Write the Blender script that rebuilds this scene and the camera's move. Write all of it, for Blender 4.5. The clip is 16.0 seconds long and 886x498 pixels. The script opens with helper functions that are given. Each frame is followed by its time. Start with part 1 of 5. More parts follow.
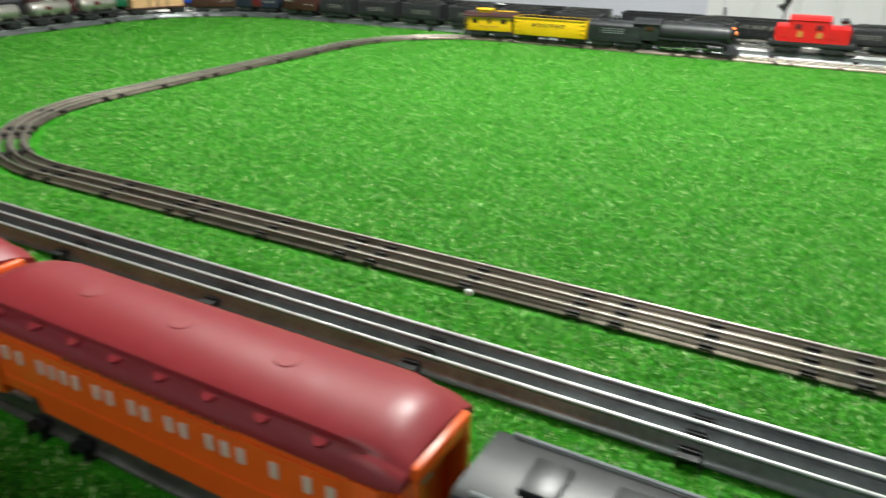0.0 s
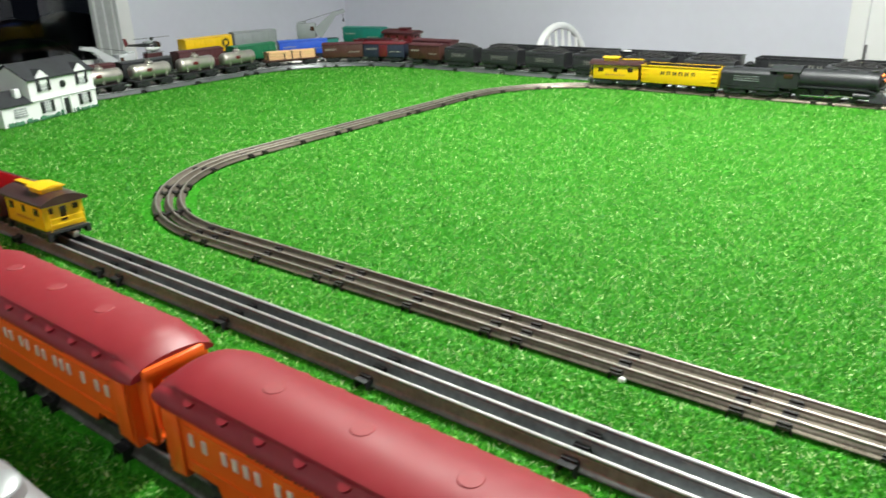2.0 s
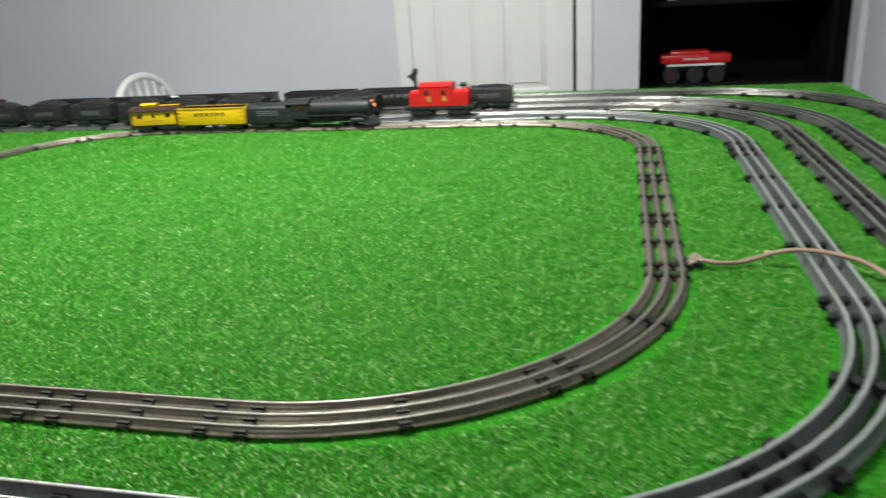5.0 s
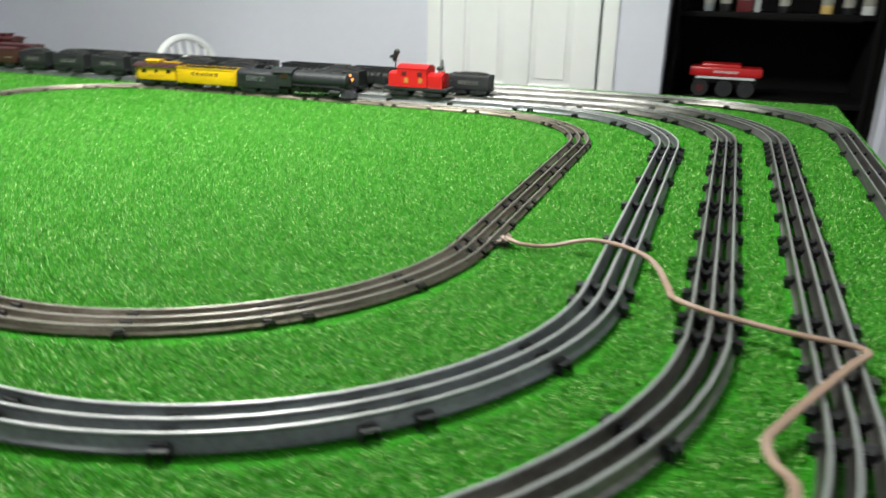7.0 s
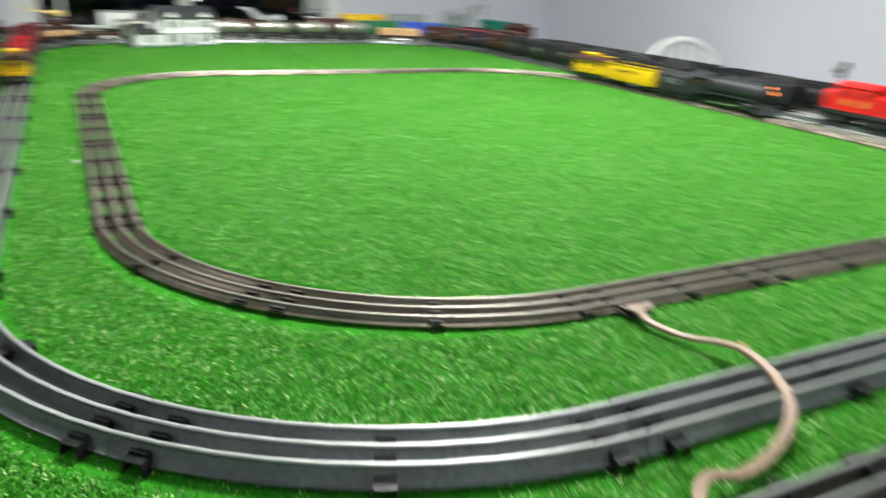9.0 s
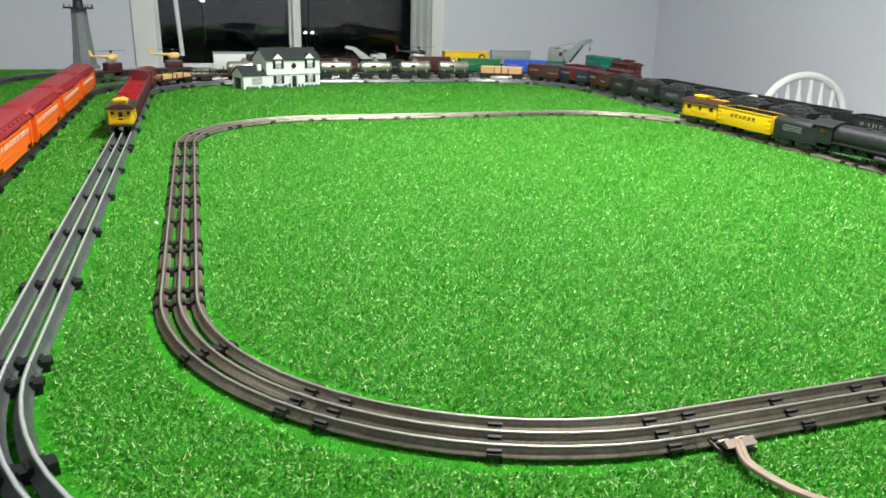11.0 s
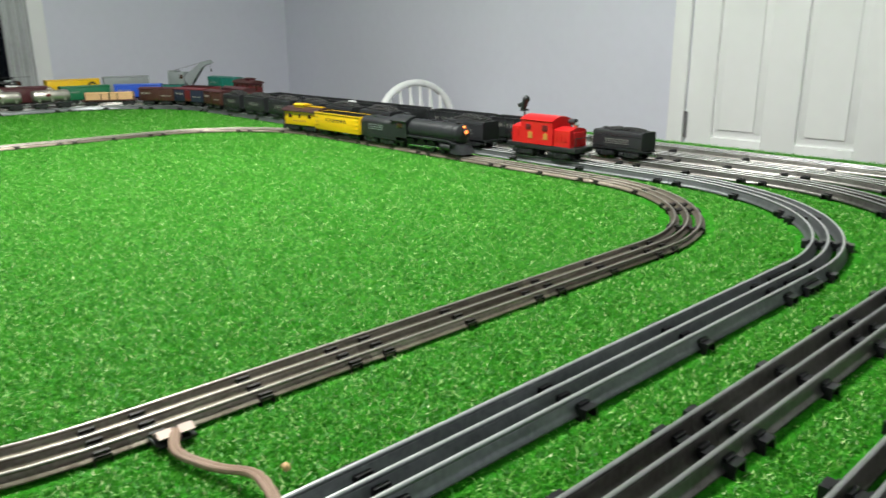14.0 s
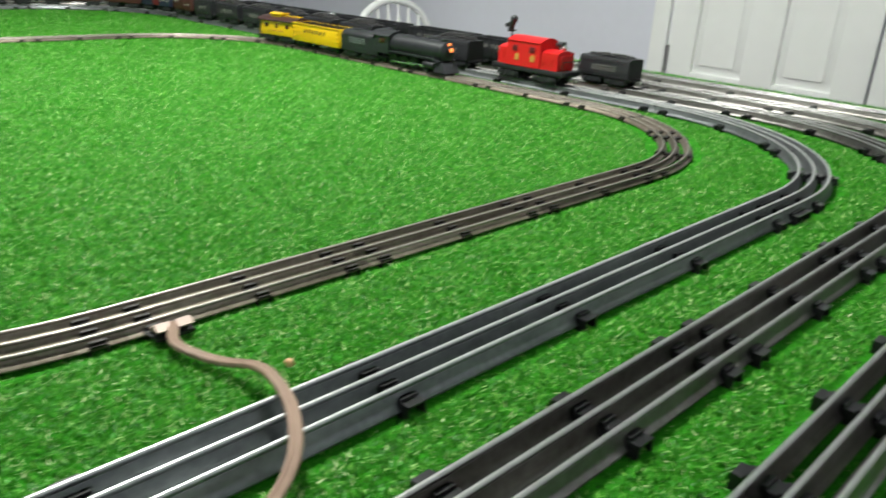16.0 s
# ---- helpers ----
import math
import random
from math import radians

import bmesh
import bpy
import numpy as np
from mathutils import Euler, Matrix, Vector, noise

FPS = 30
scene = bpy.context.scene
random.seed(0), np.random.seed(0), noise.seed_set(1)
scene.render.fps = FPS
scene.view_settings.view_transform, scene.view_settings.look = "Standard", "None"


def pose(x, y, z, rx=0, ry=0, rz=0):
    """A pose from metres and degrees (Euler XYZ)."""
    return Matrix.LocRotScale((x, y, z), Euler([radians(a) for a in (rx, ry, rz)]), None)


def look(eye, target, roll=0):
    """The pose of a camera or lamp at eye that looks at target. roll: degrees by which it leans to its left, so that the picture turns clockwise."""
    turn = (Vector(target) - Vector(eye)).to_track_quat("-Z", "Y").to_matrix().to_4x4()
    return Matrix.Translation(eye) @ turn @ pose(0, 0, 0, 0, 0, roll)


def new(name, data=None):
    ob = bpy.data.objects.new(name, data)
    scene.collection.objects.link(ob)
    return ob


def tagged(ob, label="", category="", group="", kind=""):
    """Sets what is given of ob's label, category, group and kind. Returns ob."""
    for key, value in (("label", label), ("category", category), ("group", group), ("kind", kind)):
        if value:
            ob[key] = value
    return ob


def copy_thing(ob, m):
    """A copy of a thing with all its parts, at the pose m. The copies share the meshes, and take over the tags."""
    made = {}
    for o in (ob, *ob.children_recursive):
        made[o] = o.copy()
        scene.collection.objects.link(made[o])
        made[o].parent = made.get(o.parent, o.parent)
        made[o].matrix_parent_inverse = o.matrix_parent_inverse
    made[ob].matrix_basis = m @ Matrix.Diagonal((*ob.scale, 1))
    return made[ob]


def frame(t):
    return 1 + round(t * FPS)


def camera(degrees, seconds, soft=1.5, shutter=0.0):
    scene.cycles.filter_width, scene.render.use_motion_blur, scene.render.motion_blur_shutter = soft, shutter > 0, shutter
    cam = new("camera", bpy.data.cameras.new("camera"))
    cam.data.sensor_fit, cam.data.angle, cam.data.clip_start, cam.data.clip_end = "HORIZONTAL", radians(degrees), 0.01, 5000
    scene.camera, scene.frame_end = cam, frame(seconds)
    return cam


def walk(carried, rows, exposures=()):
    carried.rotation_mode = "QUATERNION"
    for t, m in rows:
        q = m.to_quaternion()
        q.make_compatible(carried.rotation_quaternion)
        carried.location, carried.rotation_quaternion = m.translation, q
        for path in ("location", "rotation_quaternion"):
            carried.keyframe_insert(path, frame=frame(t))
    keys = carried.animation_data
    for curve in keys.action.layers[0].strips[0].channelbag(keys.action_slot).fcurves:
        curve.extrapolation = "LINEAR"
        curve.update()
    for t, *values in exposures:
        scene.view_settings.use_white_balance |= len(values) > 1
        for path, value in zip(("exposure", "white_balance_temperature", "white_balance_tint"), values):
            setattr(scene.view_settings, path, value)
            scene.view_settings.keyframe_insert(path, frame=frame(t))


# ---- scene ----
cam = camera(61.7, 16.0, soft=1.5, shutter=0.6)
PATH = [
    (0, (-0.396, 0.034, 0.288), (-1.297, 1.627, -0.519), 0.3),
    (0.5, (-0.434, 0.005, 0.304), (-1.502, 1.499, -0.489), -0.2),
    (1, (-0.455, -0.003, 0.318), (-1.621, 1.418, -0.471), -1.6),
    (1.5, (-0.452, 0.008, 0.328), (-1.645, 1.42, -0.435), -2.4),
    (2, (-0.436, 0.028, 0.327), (-1.592, 1.49, -0.397), -1.9),
    (2.5, (-0.412, 0.049, 0.33), (-1.503, 1.571, -0.371), -2.0),
    (3, (-0.375, 0.084, 0.323), (-1.359, 1.689, -0.355), -2.2),
    (3.5, (-0.334, 0.107, 0.321), (-1.169, 1.807, -0.319), -1.7),
    (4, (-0.262, 0.106, 0.307), (-0.962, 1.888, -0.272), -2.2),
    (4.5, (-0.160, 0.122, 0.315), (-0.706, 1.944, -0.301), -3.0),
    (5, (-0.072, 0.090, 0.320), (-0.536, 1.92, -0.339), -3.8),
    (5.2, (-0.060, 0.075, 0.319), (-0.416, 1.938, -0.315), -1.6),
    (7.3, (0.364, 0.132, 0.294), (-0.453, 1.813, -0.418), 2.5),
    (7.5, (0.455, 0.18, 0.292), (-0.53, 1.736, -0.489), 1.7),
    (8, (0.52, 0.269, 0.286), (-0.675, 1.659, -0.514), 0.4),
    (8.5, (0.469, 0.41, 0.282), (-0.784, 1.749, -0.514), 2.2),
    (9, (0.444, 0.526, 0.262), (-1.233, 1.376, -0.425), 2.6),
    (9.2, (0.425, 0.575, 0.265), (-1.345, 1.172, -0.463), 1.6),
    (11.3, (0.376, 0.594, 0.3), (-1.427, 1.215, -0.304), 1.7),
    (11.5, (0.377, 0.619, 0.3), (-1.405, 1.303, -0.298), 1.7),
    (12, (0.375, 0.67, 0.28), (-1.355, 1.496, -0.29), 1.8),
    (12.5, (0.391, 0.71, 0.275), (-1.243, 1.727, -0.268), 2.1),
    (13, (0.413, 0.728, 0.263), (-1.16, 1.829, -0.295), 0.9),
    (13.5, (0.44, 0.752, 0.26), (-1.052, 1.956, -0.309), -0.4),
    (14, (0.452, 0.768, 0.26), (-0.968, 2.061, -0.297), -0.4),
    (14.5, (0.458, 0.786, 0.257), (-0.887, 2.151, -0.315), 0.1),
    (15, (0.462, 0.777, 0.255), (-0.83, 2.184, -0.338), 1.5),
    (15.5, (0.452, 0.773, 0.245), (-0.791, 2.19, -0.426), 3.4),
    (16, (0.43, 0.749, 0.24), (-0.876, 2.074, -0.494), 3.1),
]
walk(cam, [(t, look(eye, target, roll)) for t, eye, target, roll in PATH],
     exposures=[(0.0, -0.2), (0.5, -0.05), (1.5, 0.12), (3.0, -0.12), (4.0, -0.28), (5.0, -0.37), (7.5, 0.0), (8.0, -0.10), (8.5, -0.06), (9.0, 0.06), (11.5, 0.0), (12.5, -0.24), (13.0, -0.26), (14.5, -0.30), (16.0, -0.33)])

# ---- world, lights ----
world = bpy.data.worlds.new("night")
world.use_nodes = True
world.node_tree.nodes["Background"].inputs[0].default_value = (0.0025, 0.003, 0.0045, 1)
world.node_tree.nodes["Background"].inputs[1].default_value = 1.0
scene.world = world

TABLE = (-3.02, 0.525, -0.22, 2.42)      # x0, x1, y0, y1 of the layout's top, at z = 0
FLOOR, CEIL = -0.92, 1.56
ROOM = (-3.60, 0.79, -1.60, 3.20)        # x0, x1, y0, y1
LAMPS = [(-1.75, 1.35, 19), (-0.68, 1.30, 63), (-0.90, -1.00, 8)]   # unseen ceiling fixtures, place and watts: the second inferred, the others added fill
for lx, ly, watts in LAMPS:
    lamp = bpy.data.lights.new("unseen_ceiling_lamp", "AREA")
    lamp.shape, lamp.size, lamp.energy, lamp.color = "DISK", 0.34, watts, (0.985, 1.0, 0.945)
    ob = new("unseen_ceiling_lamp", lamp)
    ob.matrix_world = pose(lx, ly, CEIL - 0.095)


# ---- materials ----
def material(name, color, rough=0.5, metal=0.0, vary=0.12, scale=60.0, bump=0.0, bump_scale=400.0, spec=0.5, second=None, amount=0.5, coat=0.0, objects=0.0, head=None, edge=1.0):
    """A surface with two scales of variation in colour and roughness, and fine relief."""
    m = bpy.data.materials.new(name)
    m.use_nodes = True
    nt = m.node_tree
    b = nt.nodes["Principled BSDF"]
    link = nt.links.new
    tex = nt.nodes.new("ShaderNodeTexCoord")
    big = nt.nodes.new("ShaderNodeTexNoise")
    big.inputs["Scale"].default_value, big.inputs["Detail"].default_value = scale * 0.12, 4
    fine = nt.nodes.new("ShaderNodeTexNoise")
    fine.inputs["Scale"].default_value, fine.inputs["Detail"].default_value = scale, 6
    for n in (big, fine):
        link(tex.outputs["Object"], n.inputs["Vector"])
    mixed = nt.nodes.new("ShaderNodeMath")
    mixed.operation = "ADD"
    link(big.outputs["Fac"], mixed.inputs[0])
    link(fine.outputs["Fac"], mixed.inputs[1])
    ramp = nt.nodes.new("ShaderNodeMapRange")
    ramp.inputs["From Min"].default_value, ramp.inputs["From Max"].default_value = 0.65, 1.35
    link(mixed.outputs[0], ramp.inputs["Value"])
    mix = nt.nodes.new("ShaderNodeMix")
    mix.data_type = "RGBA"
    low = tuple(c * (1 - vary) for c in color)
    high = tuple(min(1.0, c * (1 + vary)) for c in color)
    if second:
        low = tuple(a * (1 - amount) + b2 * amount for a, b2 in zip(color, second))
    mix.inputs["A"].default_value, mix.inputs["B"].default_value = (*low, 1), (*high, 1)
    link(ramp.outputs["Result"], mix.inputs["Factor"])
    out = mix.outputs["Result"]
    if objects:
        info = nt.nodes.new("ShaderNodeObjectInfo")
        hsv = nt.nodes.new("ShaderNodeHueSaturation")
        span = nt.nodes.new("ShaderNodeMapRange")
        span.inputs["To Min"].default_value, span.inputs["To Max"].default_value = 1 - objects, 1 + objects
        link(info.outputs["Random"], span.inputs["Value"])
        link(span.outputs["Result"], hsv.inputs["Value"])
        link(out, hsv.inputs["Color"])
        out = hsv.outputs["Color"]
    if head:
        # worn running surface above a height of the piece, its highlight painted in as paler colour
        height, bright = head
        sep = nt.nodes.new("ShaderNodeSeparateXYZ")
        link(tex.outputs["Object"], sep.inputs[0])
        worn = nt.nodes.new("ShaderNodeMapRange")
        worn.inputs["From Min"].default_value, worn.inputs["From Max"].default_value = height - 0.0007, height + 0.0005
        link(sep.outputs["Z"], worn.inputs["Value"])
        top = nt.nodes.new("ShaderNodeMix")
        top.data_type = "RGBA"
        top.inputs["B"].default_value = (*bright, 1)
        link(worn.outputs["Result"], top.inputs["Factor"])
        link(out, top.inputs["A"])
        out = top.outputs["Result"]
    b.inputs["Specular Tint"].default_value = (edge, edge, edge, 1)
    link(out, b.inputs["Base Color"])
    rr = nt.nodes.new("ShaderNodeMapRange")
    rr.inputs["To Min"].default_value, rr.inputs["To Max"].default_value = max(0.03, rough * 0.8), min(1, rough * 1.2)
    link(fine.outputs["Fac"], rr.inputs["Value"])
    link(rr.outputs["Result"], b.inputs["Roughness"])
    b.inputs["Metallic"].default_value = metal
    b.inputs["Specular IOR Level"].default_value = spec
    b.inputs["Coat Weight"].default_value = coat
    if bump:
        bn = nt.nodes.new("ShaderNodeTexNoise")
        bn.inputs["Scale"].default_value, bn.inputs["Detail"].default_value = bump_scale, 3
        link(tex.outputs["Object"], bn.inputs["Vector"])
        bp = nt.nodes.new("ShaderNodeBump")
        bp.inputs["Strength"].default_value, bp.inputs["Distance"].default_value = bump, 0.001
        link(bn.outputs["Fac"], bp.inputs["Height"])
        link(bp.outputs["Normal"], b.inputs["Normal"])
    return m


def glow(name, color, strength):
    m = bpy.data.materials.new(name)
    m.use_nodes = True
    b = m.node_tree.nodes["Principled BSDF"]
    b.inputs["Base Color"].default_value = (*color, 1)
    b.inputs["Emission Color"].default_value = (*color, 1)
    b.inputs["Emission Strength"].default_value = strength
    return m


M = {
    "turf": material("turf_backing", (0.026, 0.220, 0.009), 0.9, vary=0.45, spec=0.1, scale=500, bump=0.6, bump_scale=900),
    # head: wear and the rail top's highlight, both put into the colour
    "steel": material("tinplate_rail", (0.140, 0.151, 0.152), 0.34, metal=0.56, vary=0.28, scale=220, second=(0.085, 0.092, 0.096), amount=0.8, bump=0.06, objects=0.12, head=(0.0168, (0.60, 0.61, 0.61)), edge=0.7),
    "dull_steel": material("dull_old_rail", (0.135, 0.132, 0.124), 0.33, metal=0.88, vary=0.3, scale=200, second=(0.070, 0.063, 0.056), amount=0.8, bump=0.08, objects=0.18, head=(0.0168, (0.56, 0.565, 0.56)), edge=1.0),
    "bronze": material("oxidised_rail", (0.185, 0.160, 0.130), 0.38, metal=0.65, vary=0.28, scale=260, second=(0.115, 0.088, 0.066), amount=0.8, bump=0.08, objects=0.34, head=(0.0108, (0.40, 0.37, 0.33)), edge=0.6),
    "tie": material("blackened_tie", (0.022, 0.022, 0.024), 0.30, metal=0.3, vary=0.3, scale=200),
    "tie_brown": material("rusty_tie", (0.018, 0.015, 0.013), 0.5, metal=0.3, vary=0.35, scale=200),
    "wall": material("lavender_grey_wall", (0.69, 0.70, 0.785), 0.75, vary=0.025, scale=25, bump=0.15, bump_scale=260),
    "ceiling": material("white_ceiling", (0.78, 0.78, 0.77), 0.9, vary=0.02, scale=20, bump=0.3, bump_scale=150),
    "white": material("white_gloss_paint", (0.88, 0.89, 0.88), 0.35, vary=0.02, scale=20, bump=0.05),
    "floor": material("brown_carpet", (0.16, 0.12, 0.09), 0.95, vary=0.25, scale=200, bump=0.5),
    "plywood": material("plywood_edge", (0.45, 0.33, 0.20), 0.7, vary=0.2, scale=80),
    "orange": material("orange_plastic", (0.84, 0.120, 0.011), 0.33, vary=0.05, scale=90, bump=0.03),
    "maroon": material("maroon_roof_plastic", (0.245, 0.014, 0.022), 0.44, vary=0.06, scale=90, bump=0.03),
    "rubbed_maroon": material("rubbed_maroon_plastic", (0.27, 0.030, 0.036), 0.55, vary=0.15, scale=300, bump=0.03),
    "pale": material("pale_window_plastic", (0.66, 0.52, 0.44), 0.4, vary=0.06),
    "black": material("satin_black_paint", (0.020, 0.021, 0.023), 0.38, vary=0.25, scale=130, bump=0.05),
    "grey_black": material("worn_black_diecast", (0.023, 0.025, 0.028), 0.45, metal=0.2, vary=0.3, scale=130, bump=0.08),
    "coal": material("coal_load", (0.020, 0.020, 0.020), 0.5, vary=0.5, scale=300, bump=0.9, bump_scale=500),
    "yellow": material("yellow_paint", (0.82, 0.50, 0.009), 0.33, vary=0.06, scale=90),
    "brown": material("dark_brown_roof", (0.050, 0.022, 0.022), 0.30, vary=0.2, scale=90),
    "glass_dark": material("dark_window", (0.05, 0.022, 0.012), 0.15, vary=0.2),
    "silver": material("silver_paint", (0.42, 0.43, 0.44), 0.42, metal=0.6, vary=0.08, scale=70, bump=0.04),
    "red": material("red_paint", (0.62, 0.014, 0.016), 0.33, vary=0.06),
    "dark_red": material("dark_red_paint", (0.125, 0.012, 0.016), 0.4, vary=0.15),
    "hopper_red": material("worn_hopper_red", (0.46, 0.020, 0.026), 0.45, vary=0.2),
    "boxcar_brown": material("boxcar_brown", (0.060, 0.021, 0.015), 0.5, vary=0.2),
    "tuscan": material("tuscan_brown", (0.065, 0.016, 0.018), 0.5, vary=0.2),
    "navy": material("dark_blue_paint", (0.020, 0.026, 0.05), 0.5, vary=0.2),
    "blue": material("blue_paint", (0.025, 0.09, 0.50), 0.35, vary=0.08),
    "green": material("dark_green_paint", (0.012, 0.14, 0.06), 0.4, vary=0.1),
    "teal": material("teal_paint", (0.008, 0.17, 0.13), 0.4, vary=0.1),
    "grey": material("grey_paint", (0.26, 0.28, 0.29), 0.45, vary=0.08),
    "light_grey": material("light_grey_plastic", (0.42, 0.44, 0.45), 0.45, vary=0.06),
    "lumber": material("pale_lumber", (0.66, 0.40, 0.20), 0.7, vary=0.12, scale=150),
    "shingle": material("charcoal_shingle", (0.020, 0.022, 0.026), 0.75, vary=0.25, scale=250),
    "house_white": material("matt_white_board", (0.78, 0.79, 0.79), 0.6, vary=0.03),
    "shrub": material("painted_shrub", (0.05, 0.16, 0.09), 0.7, vary=0.4, scale=300),
    "cream": material("cream_yellow_plastic", (0.80, 0.55, 0.20), 0.4, vary=0.06),
    "wire": material("tan_wire_sheath", (0.31, 0.205, 0.15), 0.5, vary=0.1, scale=200),
    "copper": material("copper_clip", (0.40, 0.31, 0.27), 0.50, metal=0.5, vary=0.15),
    "grip": material("orange_rubber_grip", (0.90, 0.12, 0.01), 0.4, vary=0.05),
    "tool": material("tool_steel", (0.45, 0.45, 0.46), 0.3, metal=1.0, vary=0.1),
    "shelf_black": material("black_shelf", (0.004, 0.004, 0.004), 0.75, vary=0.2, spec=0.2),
    "faint": material("faint_lettering", (0.20, 0.20, 0.18), 0.5, vary=0.2),
    "brass": material("tarnished_silver", (0.46, 0.43, 0.39), 0.36, metal=0.8, vary=0.15, scale=90),
    "lettering": material("pale_lettering", (0.36, 0.34, 0.30), 0.5, vary=0.05),
    "dark_letter": material("dark_lettering", (0.06, 0.045, 0.02), 0.5, vary=0.1),
    "gold": material("gold_lettering", (0.50, 0.25, 0.05), 0.5, vary=0.1),
    "chrome": material("nickel_trim", (0.75, 0.75, 0.75), 0.15, metal=1.0, vary=0.05),
    "concrete": material("grey_tower_plastic", (0.20, 0.21, 0.23), 0.6, vary=0.15),
    "headlight": glow("orange_headlight", (1.0, 0.26, 0.06), 2.6),
    "lampglass": glow("lamp_glass", (0.97, 0.98, 1.0), 5.0),
    "streetlight": glow("far_street_light", (0.95, 0.97, 1.0), 3.0),
    "night": material("night_garden", (0.02, 0.024, 0.022), 0.9, vary=0.5, scale=3),
}


def window_glass():
    m = bpy.data.materials.new("window_glass")
    m.use_nodes = True
    b = m.node_tree.nodes["Principled BSDF"]
    b.inputs["Base Color"].default_value = (0.9, 0.95, 0.95, 1)
    b.inputs["Transmission Weight"].default_value = 1.0
    b.inputs["Roughness"].default_value = 0.0
    b.inputs["IOR"].default_value = 1.45
    return m


M["glass"] = window_glass()


def blade_material():
    """Turf fibres: each one has its own green, a few are painted near-white as glints."""
    m = bpy.data.materials.new("turf_fibre")
    m.use_nodes = True
    nt = m.node_tree
    b = nt.nodes["Principled BSDF"]
    geo = nt.nodes.new("ShaderNodeNewGeometry")
    ramp = nt.nodes.new("ShaderNodeValToRGB")
    e = ramp.color_ramp.elements
    e[0].position, e[0].color = 0.0, (0.020, 0.152, 0.007, 1)
    # pale end of the ramp: glints on the fibres, put into their colour
    e[1].position, e[1].color = 1.0, (0.76, 0.91, 0.48, 1)
    for p, c in ((0.45, (0.046, 0.308, 0.014, 1)), (0.80, (0.098, 0.440, 0.030, 1)), (0.92, (0.26, 0.61, 0.105, 1))):
        n = e.new(p)
        n.color = c
    nt.links.new(geo.outputs["Random Per Island"], ramp.inputs["Fac"])
    nt.links.new(ramp.outputs["Color"], b.inputs["Base Color"])
    thin = nt.nodes.new("ShaderNodeBsdfTranslucent")
    mix = nt.nodes.new("ShaderNodeMixShader")
    mix.inputs[0].default_value = 0.24
    nt.links.new(ramp.outputs["Color"], thin.inputs["Color"])
    nt.links.new(b.outputs[0], mix.inputs[1])
    nt.links.new(thin.outputs[0], mix.inputs[2])
    nt.links.new(mix.outputs[0], nt.nodes["Material Output"].inputs["Surface"])
    b.inputs["Roughness"].default_value = 0.45
    b.inputs["Specular IOR Level"].default_value = 0.26
    return m


M["blade"] = blade_material()


# ---- mesh helpers ----
def box(bm, c, s, bevel=0.0):
    """A box at c of size s, with its edges rounded by bevel."""
    r = bmesh.ops.create_cube(bm, size=1.0, matrix=Matrix.Translation(c) @ Matrix.Diagonal((*s, 1)))
    if bevel:
        vs = r["verts"]
        es = list({e for v in vs for e in v.link_edges})
        bmesh.ops.bevel(bm, geom=vs + es, offset=bevel, segments=2, affect="EDGES", profile=0.5)
    return bm


def prism(bm, profile, axis, lo, hi):
    """A polygon of (a, b) drawn out along an axis: x takes (y, z), y takes (x, z), z takes (x, y)."""
    def at(a, b, v):
        return {"x": (v, a, b), "y": (a, v, b), "z": (a, b, v)}[axis]
    r0 = [bm.verts.new(at(a, b, lo)) for a, b in profile]
    r1 = [bm.verts.new(at(a, b, hi)) for a, b in profile]
    n = len(profile)
    faces = [bm.faces.new(r0), bm.faces.new(r1[::-1])]
    faces += [bm.faces.new((r0[i], r1[i], r1[(i + 1) % n], r0[(i + 1) % n])) for i in range(n)]
    bmesh.ops.recalc_face_normals(bm, faces=faces)
    return bm


def loft(bm, rings, caps=True):
    """Joins rings of equally many points into one skin."""
    vs = [[bm.verts.new(p) for p in ring] for ring in rings]
    n = len(vs[0])
    faces = [bm.faces.new((a[i], a[(i + 1) % n], b[(i + 1) % n], b[i])) for a, b in zip(vs, vs[1:]) for i in range(n)]
    if caps:
        faces += [bm.faces.new(vs[0][::-1]), bm.faces.new(vs[-1])]
    bmesh.ops.recalc_face_normals(bm, faces=faces)
    return bm


def rod(bm, a, b, r, r2=None, n=12):
    """A round bar from a to b."""
    a, b = Vector(a), Vector(b)
    d = b - a
    m = Matrix.Translation((a + b) / 2) @ d.to_track_quat("Z", "Y").to_matrix().to_4x4()
    bmesh.ops.create_cone(bm, cap_ends=True, segments=n, radius1=r, radius2=r if r2 is None else r2, depth=d.length, matrix=m)
    return bm


def ball(bm, c, r, sx=1, sy=1, sz=1, n=12):
    bmesh.ops.create_uvsphere(bm, u_segments=n, v_segments=max(6, n // 2 + 2), radius=r, matrix=Matrix.Translation(c) @ Matrix.Diagonal((sx, sy, sz, 1)))
    return bm


def hose(bm, pts, r, n=8, flat=1.0):
    """A tube through points."""
    pts = [Vector(p) for p in pts]
    rings = []
    for i, p in enumerate(pts):
        d = (pts[min(i + 1, len(pts) - 1)] - pts[max(i - 1, 0)]).normalized()
        side = d.cross(Vector((0, 0, 1)))
        side = side.normalized() if side.length > 1e-4 else Vector((1, 0, 0))
        up = side.cross(d).normalized()
        rings.append([p + side * (r * flat * math.cos(a)) + up * (r * math.sin(a)) for a in [2 * math.pi * k / n for k in range(n)]])
    return loft(bm, rings)


